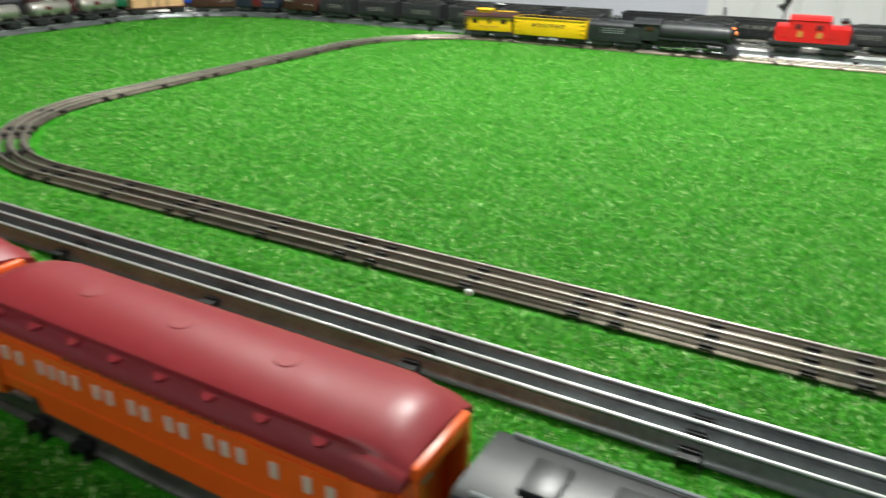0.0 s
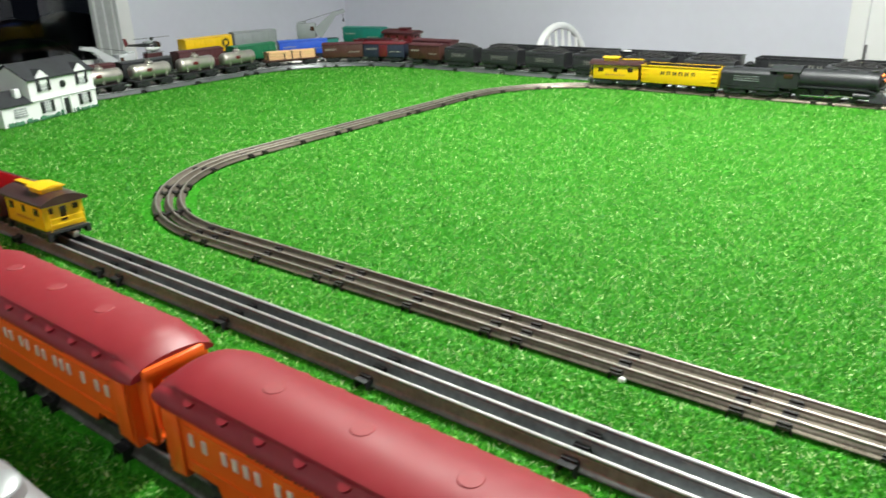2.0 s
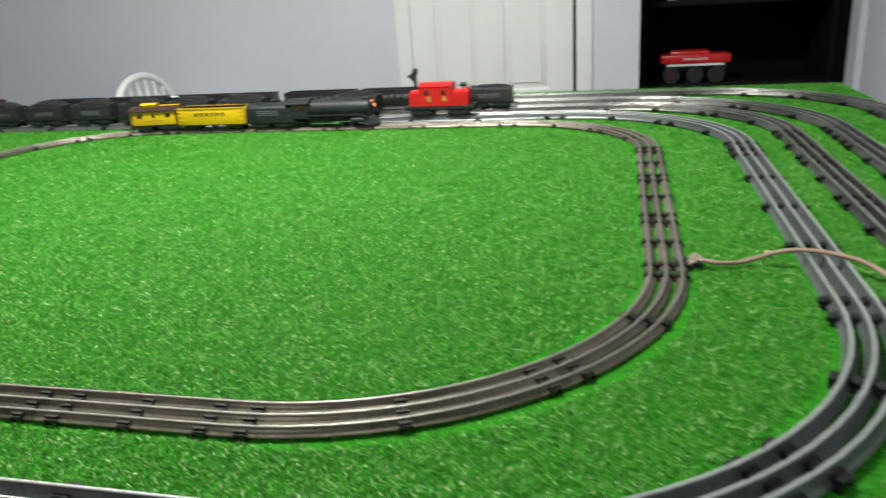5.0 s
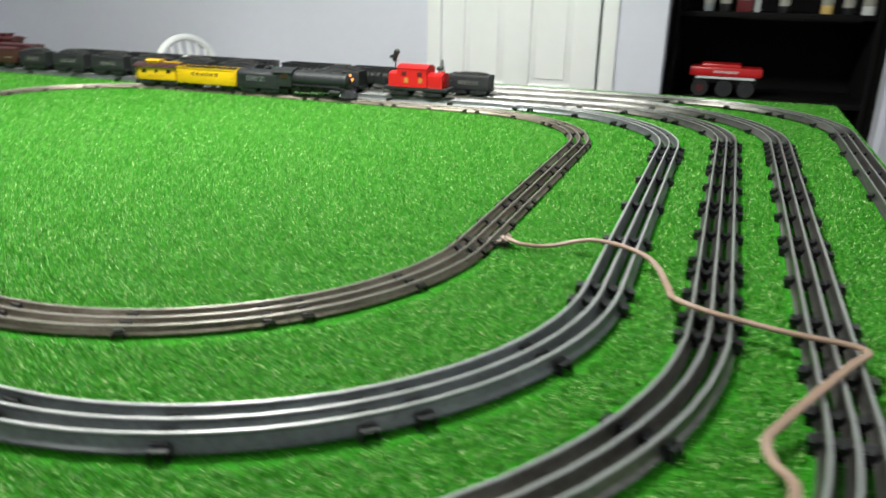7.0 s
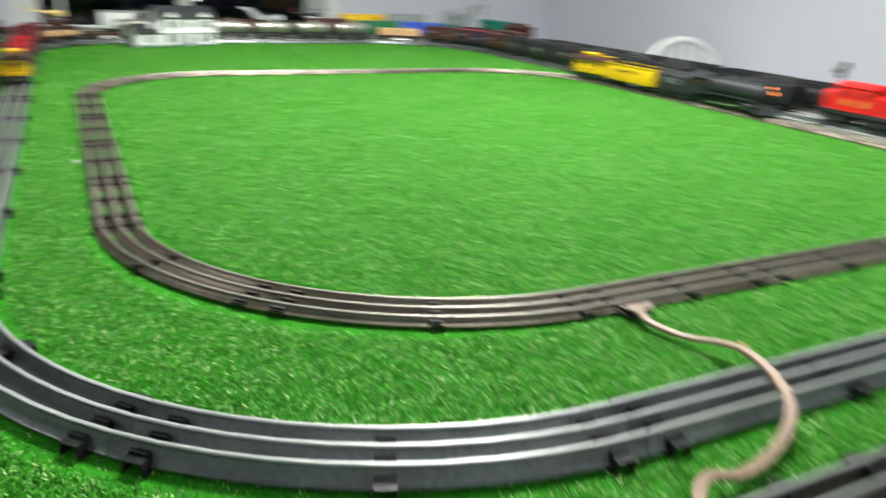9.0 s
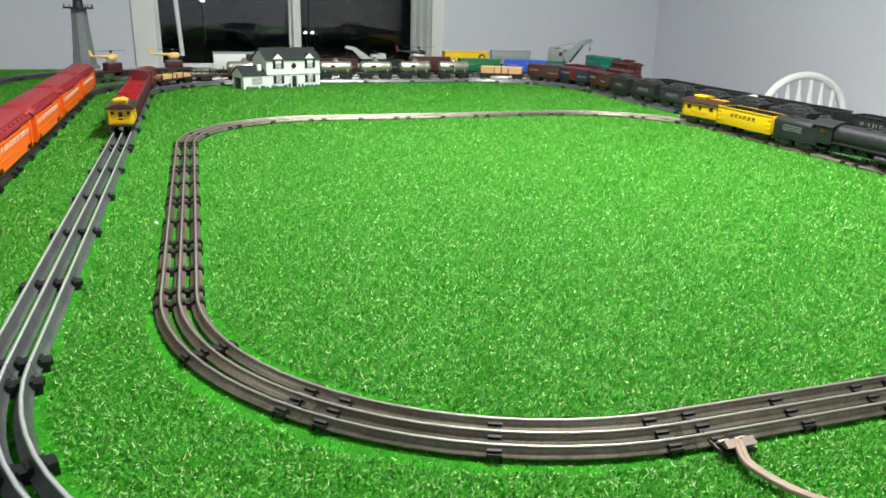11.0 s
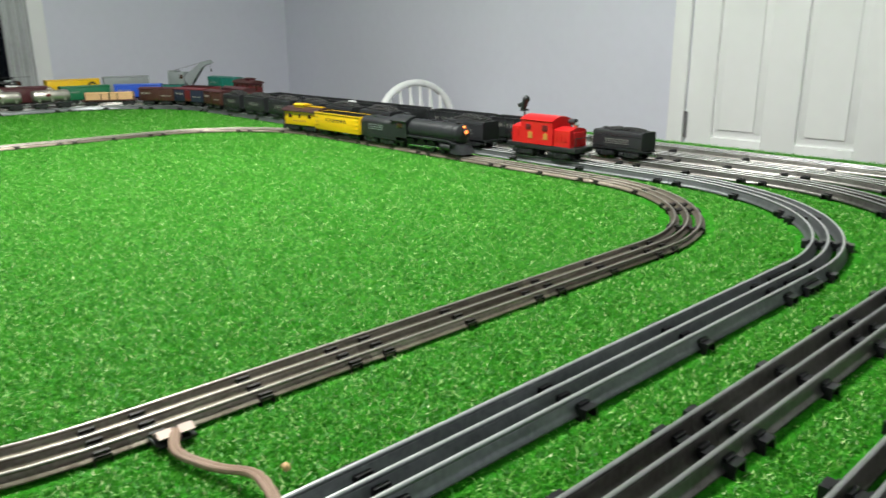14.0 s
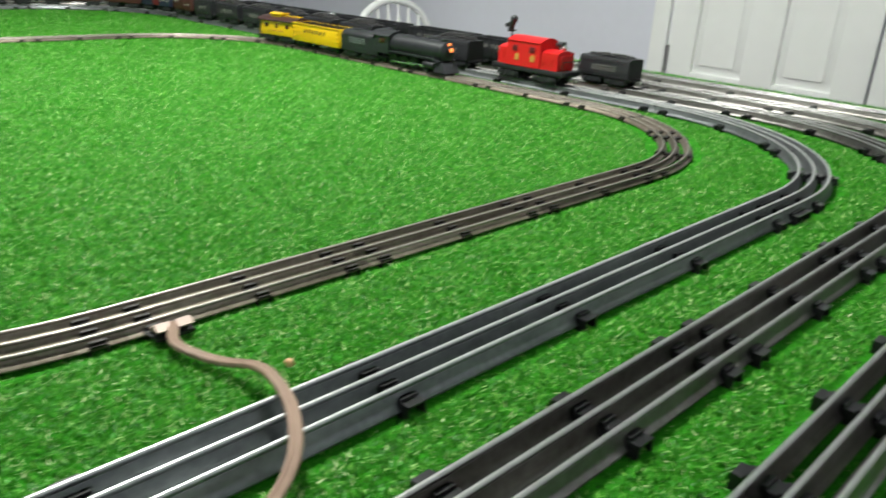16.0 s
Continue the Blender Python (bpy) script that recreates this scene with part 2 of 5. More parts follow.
def spline(pts, steps=6):
    """Points of a smooth line through pts."""
    pts = [Vector(p) for p in pts]
    full = [pts[0] * 2 - pts[1], *pts, pts[-1] * 2 - pts[-2]]
    out = []
    for i in range(1, len(full) - 2):
        p0, p1, p2, p3 = full[i - 1:i + 3]
        for k in range(steps):
            t = k / steps
            out.append(0.5 * (2 * p1 + (p2 - p0) * t + (2 * p0 - 5 * p1 + 4 * p2 - p3) * t * t + (3 * p1 - p0 - 3 * p2 + p3) * t ** 3))
    return out + [pts[-1]]


def arch(w, h0, h1, n=8, y0=0.0, power=2.0):
    """(y, z) points of a roof's outline from +w/2 to -w/2, at h0 by the eaves and h1 at the crown."""
    return [(y0 + w / 2 * (1 - 2 * k / n), h0 + (h1 - h0) * (1 - abs(1 - 2 * k / n) ** power)) for k in range(n + 1)]


MESHES = {}


def mesh_of(bm, mat, name, angle=40):
    me = bpy.data.meshes.new(name)
    bm.to_mesh(me)
    bm.free()
    for p in me.polygons:
        p.use_smooth = True
    me.set_sharp_from_angle(angle=radians(angle))
    me.materials.append(M[mat])
    return me


def part(name, bm, mat, parent=None, label="", at=None):
    """Links a bmesh (or a mesh already made) as one mesh object, under parent when given."""
    me = bm if isinstance(bm, bpy.types.Mesh) else mesh_of(bm, mat, name)
    ob = new(name, me)
    if parent is not None:
        ob.parent = parent
    if at is not None:
        ob.matrix_basis = at
    if label:
        ob["label"] = label
    return ob


def thing(name, m, label, category, group="", kind=""):
    """An Empty at the base of a thing."""
    ob = new(name)
    ob.empty_display_size = 0.02
    ob.matrix_basis = m
    return tagged(ob, label, category, group, kind)


def structure(name, bm, mat, label, category):
    return tagged(part(name, bm, mat), label, category, kind="structure")


B = bmesh.new

# ---- the room ----
X0, X1, Y0, Y1 = ROOM
T = 0.12
structure("floor", box(B(), ((X0 + X1) / 2, (Y0 + Y1) / 2 + 0.3, FLOOR - 0.05), (X1 - X0 + 0.6, Y1 - Y0 + 1.4, 0.1)), "floor", "brown carpeted floor below the layout table", "floor")
structure("ceiling", box(B(), ((X0 + X1) / 2, (Y0 + Y1) / 2, CEIL + 0.05), (X1 - X0 + 2 * T, Y1 - Y0 + 2 * T, 0.1)), "ceiling", "plain white textured ceiling", "ceiling")
structure("wall_south", box(B(), ((X0 + X1) / 2, Y0 - T / 2, (FLOOR + CEIL) / 2), (X1 - X0, T, CEIL - FLOOR)), "wall", "lavender-grey painted plaster wall", "wall")


def slab(bm, x0, x1, y0, y1, z0, z1, bevel=0.0):
    return box(bm, ((x0 + x1) / 2, (y0 + y1) / 2, (z0 + z1) / 2), (x1 - x0, y1 - y0, z1 - z0), bevel)


# north wall, with the doorway and the dark alcove
DX0, DX1, DTOP = -0.935, -0.255, 1.11
AX0, AX1 = -0.010, 0.770
bm = B()
slab(bm, X0 - T, DX0, Y1, Y1 + T, FLOOR, CEIL)
slab(bm, DX0, DX1, Y1, Y1 + T, DTOP, CEIL)
slab(bm, DX1, AX0, Y1, Y1 + T, FLOOR, CEIL)
slab(bm, AX0, AX1, Y1, Y1 + T, 1.16, CEIL)
slab(bm, AX1, X1 + T, Y1, Y1 + T, FLOOR, CEIL)
structure("wall_north", bm, "wall", "lavender-grey painted plaster wall with a white door and a dark alcove", "wall")

# west wall, with the window
WY0, WY1, WZ0, WZ1 = 0.416, 1.790, -0.06, 1.22
bm = B()
slab(bm, X0 - T, X0, Y0, WY0, FLOOR, CEIL)
slab(bm, X0 - T, X0, WY1, Y1, FLOOR, CEIL)
slab(bm, X0 - T, X0, WY0, WY1, FLOOR, WZ0)
slab(bm, X0 - T, X0, WY0, WY1, WZ1, CEIL)
structure("wall_west", bm, "wall", "lavender-grey painted plaster wall round a night window", "wall")

# east wall, with a white door
EY0, EY1 = 1.94, 2.69
bm = B()
slab(bm, X1, X1 + T, Y0, EY0, FLOOR, CEIL)
slab(bm, X1, X1 + T, EY1, Y1, FLOOR, CEIL)
slab(bm, X1, X1 + T, EY0, EY1, DTOP, CEIL)
structure("wall_east", bm, "wall", "lavender-grey painted plaster wall with a closed white door", "wall")


def door_leaf(name, m, width, height, label):
    """A six-panel door: stiles, rails and raised panels. x runs along the leaf, y is its thickness, z up from the floor."""
    root = thing(name, m, label, "door", kind="structure")
    th, st, mid = 0.036, 0.100, 0.11
    cw = (width - 2 * st - mid) / 2
    rows = [(0.22, 0.68), (0.822, 1.58), (1.70, 1.90)]
    for x in (st / 2, width / 2, width - st / 2):
        w = mid if abs(x - width / 2) < 0.01 else st
        part("stile", box(B(), (x, 0, height / 2), (w, th, height), 0.002), "white", root)
    zs = [0.0] + [v for r in rows for v in r] + [height]
    for k in range(0, len(zs), 2):
        for x in (st + cw / 2, width - st - cw / 2):
            part("rail", box(B(), (x, 0, (zs[k] + zs[k + 1]) / 2), (cw, th - 0.0004, zs[k + 1] - zs[k]), 0.002), "white", root)
    for z0, z1 in rows:
        for x in (st + cw / 2, width - st - cw / 2):
            bm = box(B(), (x, 0, (z0 + z1) / 2), (cw + 0.01, 0.0050, z1 - z0 + 0.01))
            zc = (z0 + z1) / 2
            for s in (-1, 1):
                loft(bm, [[(x + a * (cw / 2 - e), s * y, zc + b * ((z1 - z0) / 2 - e)) for a, b in ((-1, -1), (1, -1), (1, 1), (-1, 1))]
                          for e, y in ((0.003, 0.0022), (0.028, 0.0125), (0.029, 0.0165))])
            part("panel", bm, "white", root)
    return root


def casing(bm, lo, hi, top, wall, axis, out):
    """Flat trim round a doorway: sides and head, standing proud of the wall by out."""
    w = 0.062
    for a, b in ((lo - w, lo), (hi, hi + w)):
        args = (a, b, *sorted((wall, wall + out)), FLOOR, top + w) if axis == "x" else (*sorted((wall, wall + out)), a, b, FLOOR, top + w)
        slab(bm, *args, 0.003)
    args = (lo, hi, *sorted((wall, wall + out)), top, top + w) if axis == "x" else (*sorted((wall, wall + out)), lo, hi, top, top + w)
    return slab(bm, *args, 0.003)


door = door_leaf("door_1", pose(DX0 - 0.0008, Y1 + 0.021, FLOOR + 0.006), DX1 - DX0 - 0.013, DTOP - FLOOR - 0.01, "closed white six-panel interior door with nickel hinges")
for z in (0.25, 0.86, 1.75):
    hinge = part("hinge", rod(B(), (0.004, -0.024, z - 0.045), (0.004, -0.024, z + 0.045), 0.0065), "tool", door, "dark steel hinge")
structure("trim_north", casing(B(), DX0, DX1, DTOP, Y1, "x", -0.016), "white", "white painted door casing", "trim")
east = door_leaf("door_2", pose(X1 + 0.030, EY0 + 0.004, FLOOR + 0.006, 0, 0, 90), EY1 - EY0 - 0.008, DTOP - FLOOR - 0.01, "closed white panelled door in the side wall")
structure("trim_east", casing(B(), EY0, EY1, DTOP, X1, "y", -0.016), "white", "white painted door casing", "trim")

# window: casing, frame, mullion, glass, sill
win = thing("window_1", pose(X0, 0, 0), "tall white window with black night outside", "window", kind="structure")
bm = B()
for a, b in ((WY0 - 0.105, WY0), (WY1, WY1 + 0.08)):
    slab(bm, -0.002, 0.018, a, b, WZ0 - 0.10, WZ1 + 0.09, 0.003)
slab(bm, -0.002, 0.018, WY0, WY1, WZ1, WZ1 + 0.09, 0.003)
part("window_frame", bm, "white", win)
part("window_sill", slab(B(), -0.06, 0.05, WY0 - 0.10, WY1 + 0.08, WZ0 - 0.035, WZ0, 0.004), "white", win)
part("mullion", slab(B(), -0.075, 0.010, 1.066, 1.098, WZ0, WZ1, 0.004), "white", win)
for a, b in ((WY0, 1.066), (1.098, WY1)):
    bm = B()
    for c, d in ((a, a + 0.014), (b - 0.014, b)):
        slab(bm, -0.075, -0.035, c, d, WZ0, WZ1, 0.003)
    for c, d in ((WZ0, WZ0 + 0.035), (WZ1 - 0.035, WZ1)):
        slab(bm, -0.075, -0.035, a + 0.014, b - 0.014, c, d, 0.003)
    sash = part("sash", bm, "white", win)
    pane = part("pane", slab(B(), -0.058, -0.054, a + 0.010, b - 0.010, WZ0 + 0.03, WZ1 - 0.03), "glass", sash)
    pane.visible_shadow = False

# pleated curtain gathered at the window's side
bm = B()
pts = [(X0 + 0.055 + 0.018 * math.sin(k * 1.05), 1.672 + 0.0065 * k) for k in range(19)]
ring = pts + [(x - 0.004, y) for x, y in pts[::-1]]
prism(bm, ring, "z", -0.22, WZ1 + 0.05)
M["curtain"] = material("grey_white_curtain", (0.52, 0.54, 0.54), 0.85, vary=0.1, scale=60)
tagged(part("curtain", bm, "curtain"), "grey-white pleated curtain drawn to the side of the window", "curtain")
tagged(part("blind_wand", rod(B(), (X0 + 0.05, 0.475, 1.18), (X0 + 0.05, 0.525, 0.02), 0.010), "white"), "white plastic blind wand hanging before the window", "blind wand")

# night outside
bm = slab(B(), -60, X0 - 0.4, -50, 50, -3.2, -3.1)
structure("ground", bm, "night", "dark garden ground at night", "ground")
bm = B()
rnd = random.Random(4)
for k in range(26):
    ball(bm, (-22 + rnd.uniform(-2, 2), -14 + k * 1.25, -2.2 + rnd.uniform(-0.3, 0.6)), 1.3, 1, 1.2, rnd.uniform(0.7, 1.3), 8)
structure("backdrop", bm, "night", "dark hedge and trees far outside", "hedge")
for y, z, r in ((0.735, 0.235, 0.034), (2.27, -0.22, 0.024), (2.38, -0.22, 0.024), (2.33, 0.40, 0.02), (2.18, 0.0, 0.015)):
    far = thing("street_lamp", pose(-12, y, -3.1), "small distant lit street lamp at night", "street lamp", "street lamps")
    part("pole", rod(B(), (0, 0, 0), (0, 0, z + 3.1), 0.02, n=6), "night", far)
    part("lamp", ball(B(), (0, 0, z + 3.1), r), "streetlight", far)
# housings for the unseen LAMPS, their look made up
for lx, ly, watts in LAMPS:
    fix = thing("ceiling_light", pose(lx, ly, CEIL), "round white flush ceiling light, lit, added out of view", "ceiling light", "ceiling lights")
    part("base", rod(B(), (0, 0, -0.03), (0, 0, 0), 0.17, n=32), "white", fix)
    bm = B()
    bmesh.ops.create_uvsphere(bm, u_segments=32, v_segments=10, radius=0.16, matrix=Matrix.Translation((0, 0, -0.03)) @ Matrix.Diagonal((1, 1, 0.35, 1)))
    bmesh.ops.delete(bm, geom=[v for v in bm.verts if v.co.z > -0.029], context="VERTS")
    part("diffuser", bm, "lampglass", fix)

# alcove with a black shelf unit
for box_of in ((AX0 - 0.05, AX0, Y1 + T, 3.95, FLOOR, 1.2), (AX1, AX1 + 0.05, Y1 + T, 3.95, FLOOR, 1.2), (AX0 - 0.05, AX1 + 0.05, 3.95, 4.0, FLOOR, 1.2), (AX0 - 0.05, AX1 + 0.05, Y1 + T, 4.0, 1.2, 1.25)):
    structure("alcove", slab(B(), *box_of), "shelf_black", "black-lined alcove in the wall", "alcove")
unit = thing("shelf_unit", pose(0, 0, FLOOR), "black open shelf unit with a few things on it", "shelf")
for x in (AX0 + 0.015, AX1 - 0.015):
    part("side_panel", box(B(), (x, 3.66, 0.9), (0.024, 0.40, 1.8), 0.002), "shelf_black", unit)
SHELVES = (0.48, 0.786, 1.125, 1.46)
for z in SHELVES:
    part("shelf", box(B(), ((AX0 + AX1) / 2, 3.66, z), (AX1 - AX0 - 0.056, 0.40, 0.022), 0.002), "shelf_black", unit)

# ---- table and turf ----
TX0, TX1, TY0, TY1 = TABLE
table = thing("layout_table", pose(0, 0, FLOOR), "large plywood train table covered with green turf", "table")
part("tabletop", box(B(), ((TX0 + TX1) / 2, (TY0 + TY1) / 2, -FLOOR - 0.016), (TX1 - TX0, TY1 - TY0, 0.022), 0.002), "plywood", table)
for y in (TY0 + 0.03, TY1 - 0.03):
    part("apron", box(B(), ((TX0 + TX1) / 2, y, -FLOOR - 0.078), (TX1 - TX0 - 0.02, 0.02, 0.10), 0.002), "plywood", table)
for x in (TX0 + 0.08, (TX0 + TX1) / 2, TX1 - 0.08):
    for y in (TY0 + 0.09, TY1 - 0.09):
        part("leg", box(B(), (x, y, (-FLOOR - 0.028) / 2), (0.07, 0.07, -FLOOR - 0.028), 0.003), "plywood", table)
structure("turf", box(B(), ((TX0 + TX1) / 2, (TY0 + TY1) / 2, -0.002), (TX1 - TX0 + 0.006, TY1 - TY0 + 0.006, 0.005)), "turf", "bright green artificial turf backing on the table", "turf")

# ---- tracks ----
RAIL_O, RAIL_27 = 0.0140, 0.0080
RAIL_METAL = {"O": "steel", "O_old": "dull_steel", "O27": "bronze"}


def rail_profile(h):
    """Tubular rail: foot, pinched web and round head. (y, z), going round."""
    r = 0.0019 if h > 0.012 else 0.0015
    zc = h - r
    head = [(r * math.sin(a), zc - r * math.cos(a)) for a in [radians(d) for d in range(40, 321, 40)]]
    right = [(0.0062, 0.0), (0.0062, 0.0010), (0.0044, 0.0022), (0.0027, h * 0.36), (r * 0.82, h * 0.72)]
    return right + head + [(-y, z) for y, z in right[::-1]]


def path_point(s, kind, size):
    """The place and heading at share s of a section: kind 'straight' of a length, or 'curve' of (radius, degrees), turning left."""
    if kind == "straight":
        return Vector((s * size, 0, 0)), 0.0
    a = s * radians(size[1])
    return Vector((size[0] * math.sin(a), size[0] * (1 - math.cos(a)), 0)), a


def section_meshes(kind, size, gauge):
    key = (kind, size, gauge)
    if key in MESHES:
        return MESHES[key]
    h = RAIL_27 if gauge == "O27" else RAIL_O
    prof = rail_profile(h)
    steps = 1 if kind == "straight" else 10
    rails = []
    for off in (-0.0172, 0.0, 0.0172):
        rings = []
        for k in range(steps + 1):
            p, a = path_point((k / steps) * 0.9985 + 0.0007, kind, size)
            side = Vector((-math.sin(a), math.cos(a), 0))
            rings.append([p + side * (off + y) + Vector((0, 0, z + 0.0035)) for y, z in prof])
        rails.append(mesh_of(loft(B(), rings), RAIL_METAL[gauge], "rail", 50))
    length = size if kind == "straight" else size[0] * radians(size[1])
    n = 3 if length < 0.35 else max(3, round(length / 0.19) + 1)
    w, d, t = (0.0500, 0.0125, 0.0068) if gauge == "O27" else (0.0585, 0.0150, 0.0092)
    tie = MESHES.get(("tie", gauge))
    if tie is None:
        bm = prism(B(), [(-d / 2, 0), (-d / 2 + 0.001, t), (d / 2 - 0.001, t), (d / 2, 0), (d / 2 - 0.0012, 0), (d / 2 - 0.002, t - 0.0012), (-d / 2 + 0.002, t - 0.0012), (-d / 2 + 0.0012, 0)], "y", -w / 2, w / 2)
        for y in (-0.0172, 0.0, 0.0172):
            for s in (-1, 1):
                box(bm, (0, y + s * 0.0043, t + 0.0002), (d * 0.80, 0.0030, 0.0034))
        tie = MESHES[("tie", gauge)] = mesh_of(bm, "tie_brown" if gauge == "O27" else "tie", "tie")
    margin = 0.017 if gauge == "O27" else 0.020
    spots = []
    for k in range(n):
        s = (margin + (length - 2 * margin) * k / (n - 1)) / length
        p, a = path_point(s, kind, size)
        spots.append(Matrix.Translation(p + Vector((0, 0, 0.0005))) @ Matrix.Rotation(a, 4, "Z"))
    MESHES[key] = rails, tie, spots
    return MESHES[key]


CENTRES = []


def lay(gauge, start, heading, pieces, label, group):
    """Lays pieces end to end from start; every piece is a thing of its own."""
    m = Matrix.Translation((*start, 0)) @ Matrix.Rotation(radians(heading), 4, "Z")
    for kind, size in pieces:
        rails, tie, spots = section_meshes(kind, size, gauge)
        root = thing("track_section", m, label + (" curve on the turf" if kind == "curve" else " straight on the turf"), "track section", group)
        for me in rails:
            part("rail", me, "", root)
        for s in spots:
            part("tie", tie, "", root, at=s)
        for k in range(25):
            CENTRES.append(tuple((m @ path_point(k / 24, kind, size)[0])[:2]))
        p, a = path_point(1.0, kind, size)
        m = m @ Matrix.Translation(p) @ Matrix.Rotation(a, 4, "Z")


def loop(gauge, x0, x1, y0, y1, radii, splits, label, group):
    """A closed loop with rounded corners: radii near right, far right, far left, near left; splits: shares of the four straights, near, right, far, left."""
    rnr, rfr, rfl, rnl = radii
    lengths = (x1 - rnr - x0 - rnl, y1 - rfr - y0 - rnr, x1 - rfr - x0 - rfl, y1 - rfl - y0 - rnl)
    pieces = []
    for length, r, split in zip(lengths, (rnr, rfr, rfl, rnl), splits):
        pieces += [("straight", round(length * s / sum(split), 4)) for s in split]
        pieces += [("curve", (r, 45.0))] * 2
    lay(gauge, (x0 + rnl, y0), 0, pieces, label, group)


L1 = (-1.552, -0.021, 0.553, 1.861)
L2 = (-2.440, 0.149, 0.425, 1.949)
L3 = (-2.560, 0.252, 0.2585, 2.053)
L4 = (-2.680, 0.351, 0.120, 2.157)
L5 = (-2.900, 0.488, -0.060, 2.270)
loop("O27", *L1, (0.352, 0.3175, 0.3175, 0.3175), ((0.2395, 0.225, 0.2275, 0.1695), (0.195, 0.225, 0.2185), (1,) * 4, (1,) * 3), "brownish oxidised three-rail toy track", "inner loop of track")
loop("O", *L2, (0.381,) * 4, ((0.843, 0.984), (0.70, 0.062), (0.9, 0.92), (0.762,)), "grey tinplate three-rail toy track", "second loop of track")
loop("O_old", *L3, (0.508, 0.381, 0.381, 0.508), ((1,) * 7, (0.1655, 0.254, 0.254, 0.232), (1,) * 8, (1,) * 4), "grey tinplate three-rail toy track", "third loop of track")
loop("O_old", *L4, (0.508, 0.450, 0.508, 0.508), ((1,) * 7, (0.174, 0.254, 0.254, 0.254, 0.143), (1,) * 8, (1,) * 4), "grey tinplate three-rail toy track", "fourth loop of track")
loop("O_old", *L5, (0.508, 0.381, 0.381, 0.508), ((1, 1, 1), (0.7, 0.7), (1, 1, 1), (1, 1)), "grey tinplate three-rail toy track", "outer loop of track")
ZR = 0.0035 + RAIL_O      # rail top of the outer loops
ZR27 = 0.0035 + RAIL_27   # rail top of the inner loop


# ---- rolling stock: x along the car, z up from the rail head ----
def wheel_mesh(r=0.0082):
    key = ("wheel", r)
    if key not in MESHES:
        bm = rod(B(), (0, -0.0028, 0), (0, 0.0028, 0), r, n=16)
        rod(bm, (0, 0.0022, 0), (0, 0.0038, 0), r * 1.14, n=16)
        rod(bm, (0, -0.0042, 0), (0, -0.0026, 0), r * 0.30, n=10)
        MESHES[key] = mesh_of(bm, "grey_black", "wheel")
    return MESHES[key]


def truck(parent, x, base=0.030, r=0.0082, mat="black"):
    """A four-wheel truck: side frames, bolster and wheels."""
    key = ("truck", base, mat)
    if key not in MESHES:
        bm = B()
        for s in (-1, 1):
            y = s * 0.0215
            prism(bm, [(-base / 2 - 0.008, 0.0065), (-base / 2 - 0.008, 0.0115), (-0.008, 0.0150), (0.008, 0.0150), (base / 2 + 0.008, 0.0115), (base / 2 + 0.008, 0.0065), (base / 2, 0.0052), (0.007, 0.0035), (-0.007, 0.0035), (-base / 2, 0.0052)], "y", y - 0.0016, y + 0.0016)
            for a in (-1, 1):
                box(bm, (a * base / 2, y + s * 0.0018, 0.0085), (0.008, 0.003, 0.0065), 0.0008)
            for a in (-0.004, 0, 0.004):
                rod(bm, (a, y + s * 0.001, 0.0045), (a, y + s * 0.001, 0.0125), 0.0016, n=8)
        box(bm, (0, 0, 0.0125), (0.012, 0.042, 0.005), 0.001)
        MESHES[key] = mesh_of(bm, mat, "truck")
    tr = part("truck", MESHES[key], "", parent, at=Matrix.Translation((x, 0, 0)))
    for a in (-base / 2, base / 2):
        for s in (1, -1):
            part("wheel", wheel_mesh(r), "", tr, at=Matrix.Translation((a, s * 0.0155, r)) @ Matrix.Rotation(0 if s < 0 else math.pi, 4, "Z"))
    return tr


def coupler(parent, x, s):
    key = ("coupler",)
    if key not in MESHES:
        bm = box(B(), (0.004, 0, 0.0095), (0.014, 0.005, 0.003), 0.0008)
        box(bm, (0.0125, 0.001, 0.0098), (0.007, 0.008, 0.007), 0.0015)
        MESHES[key] = mesh_of(bm, "tool", "coupler")
    part("coupler", MESHES[key], "", parent, at=Matrix.Translation((x, 0, 0)) @ Matrix.Rotation(0 if s > 0 else math.pi, 4, "Z"))


def bars(bm, x0, x1, z, y, n, h, gap=0.35, t=0.0005):
    """A row of upright strokes standing for lettering, on a car's side at y."""
    w = (x1 - x0) / n
    s = 1 if y > 0 else -1
    for k in range(n):
        xc = x0 + (k + 0.5) * w
        ww = w * (1 - gap)
        box(bm, (xc - ww * 0.34, y + s * t / 2, z), (ww * 0.3, t, h))
        box(bm, (xc + ww * 0.30, y + s * t / 2, z + h * 0.04), (ww * 0.28, t, h * 0.9))
        box(bm, (xc, y + s * t / 2, z + (h * 0.36 if k % 2 else -h * 0.05)), (ww * 0.5, t, h * 0.22))
    return bm


def gear(root, length, inset=0.030, base=0.028, mat="black"):
    for s in (-1, 1):
        truck(root, s * (length / 2 - inset), base, mat=mat)
        coupler(root, s * (length / 2 - 0.004), s)


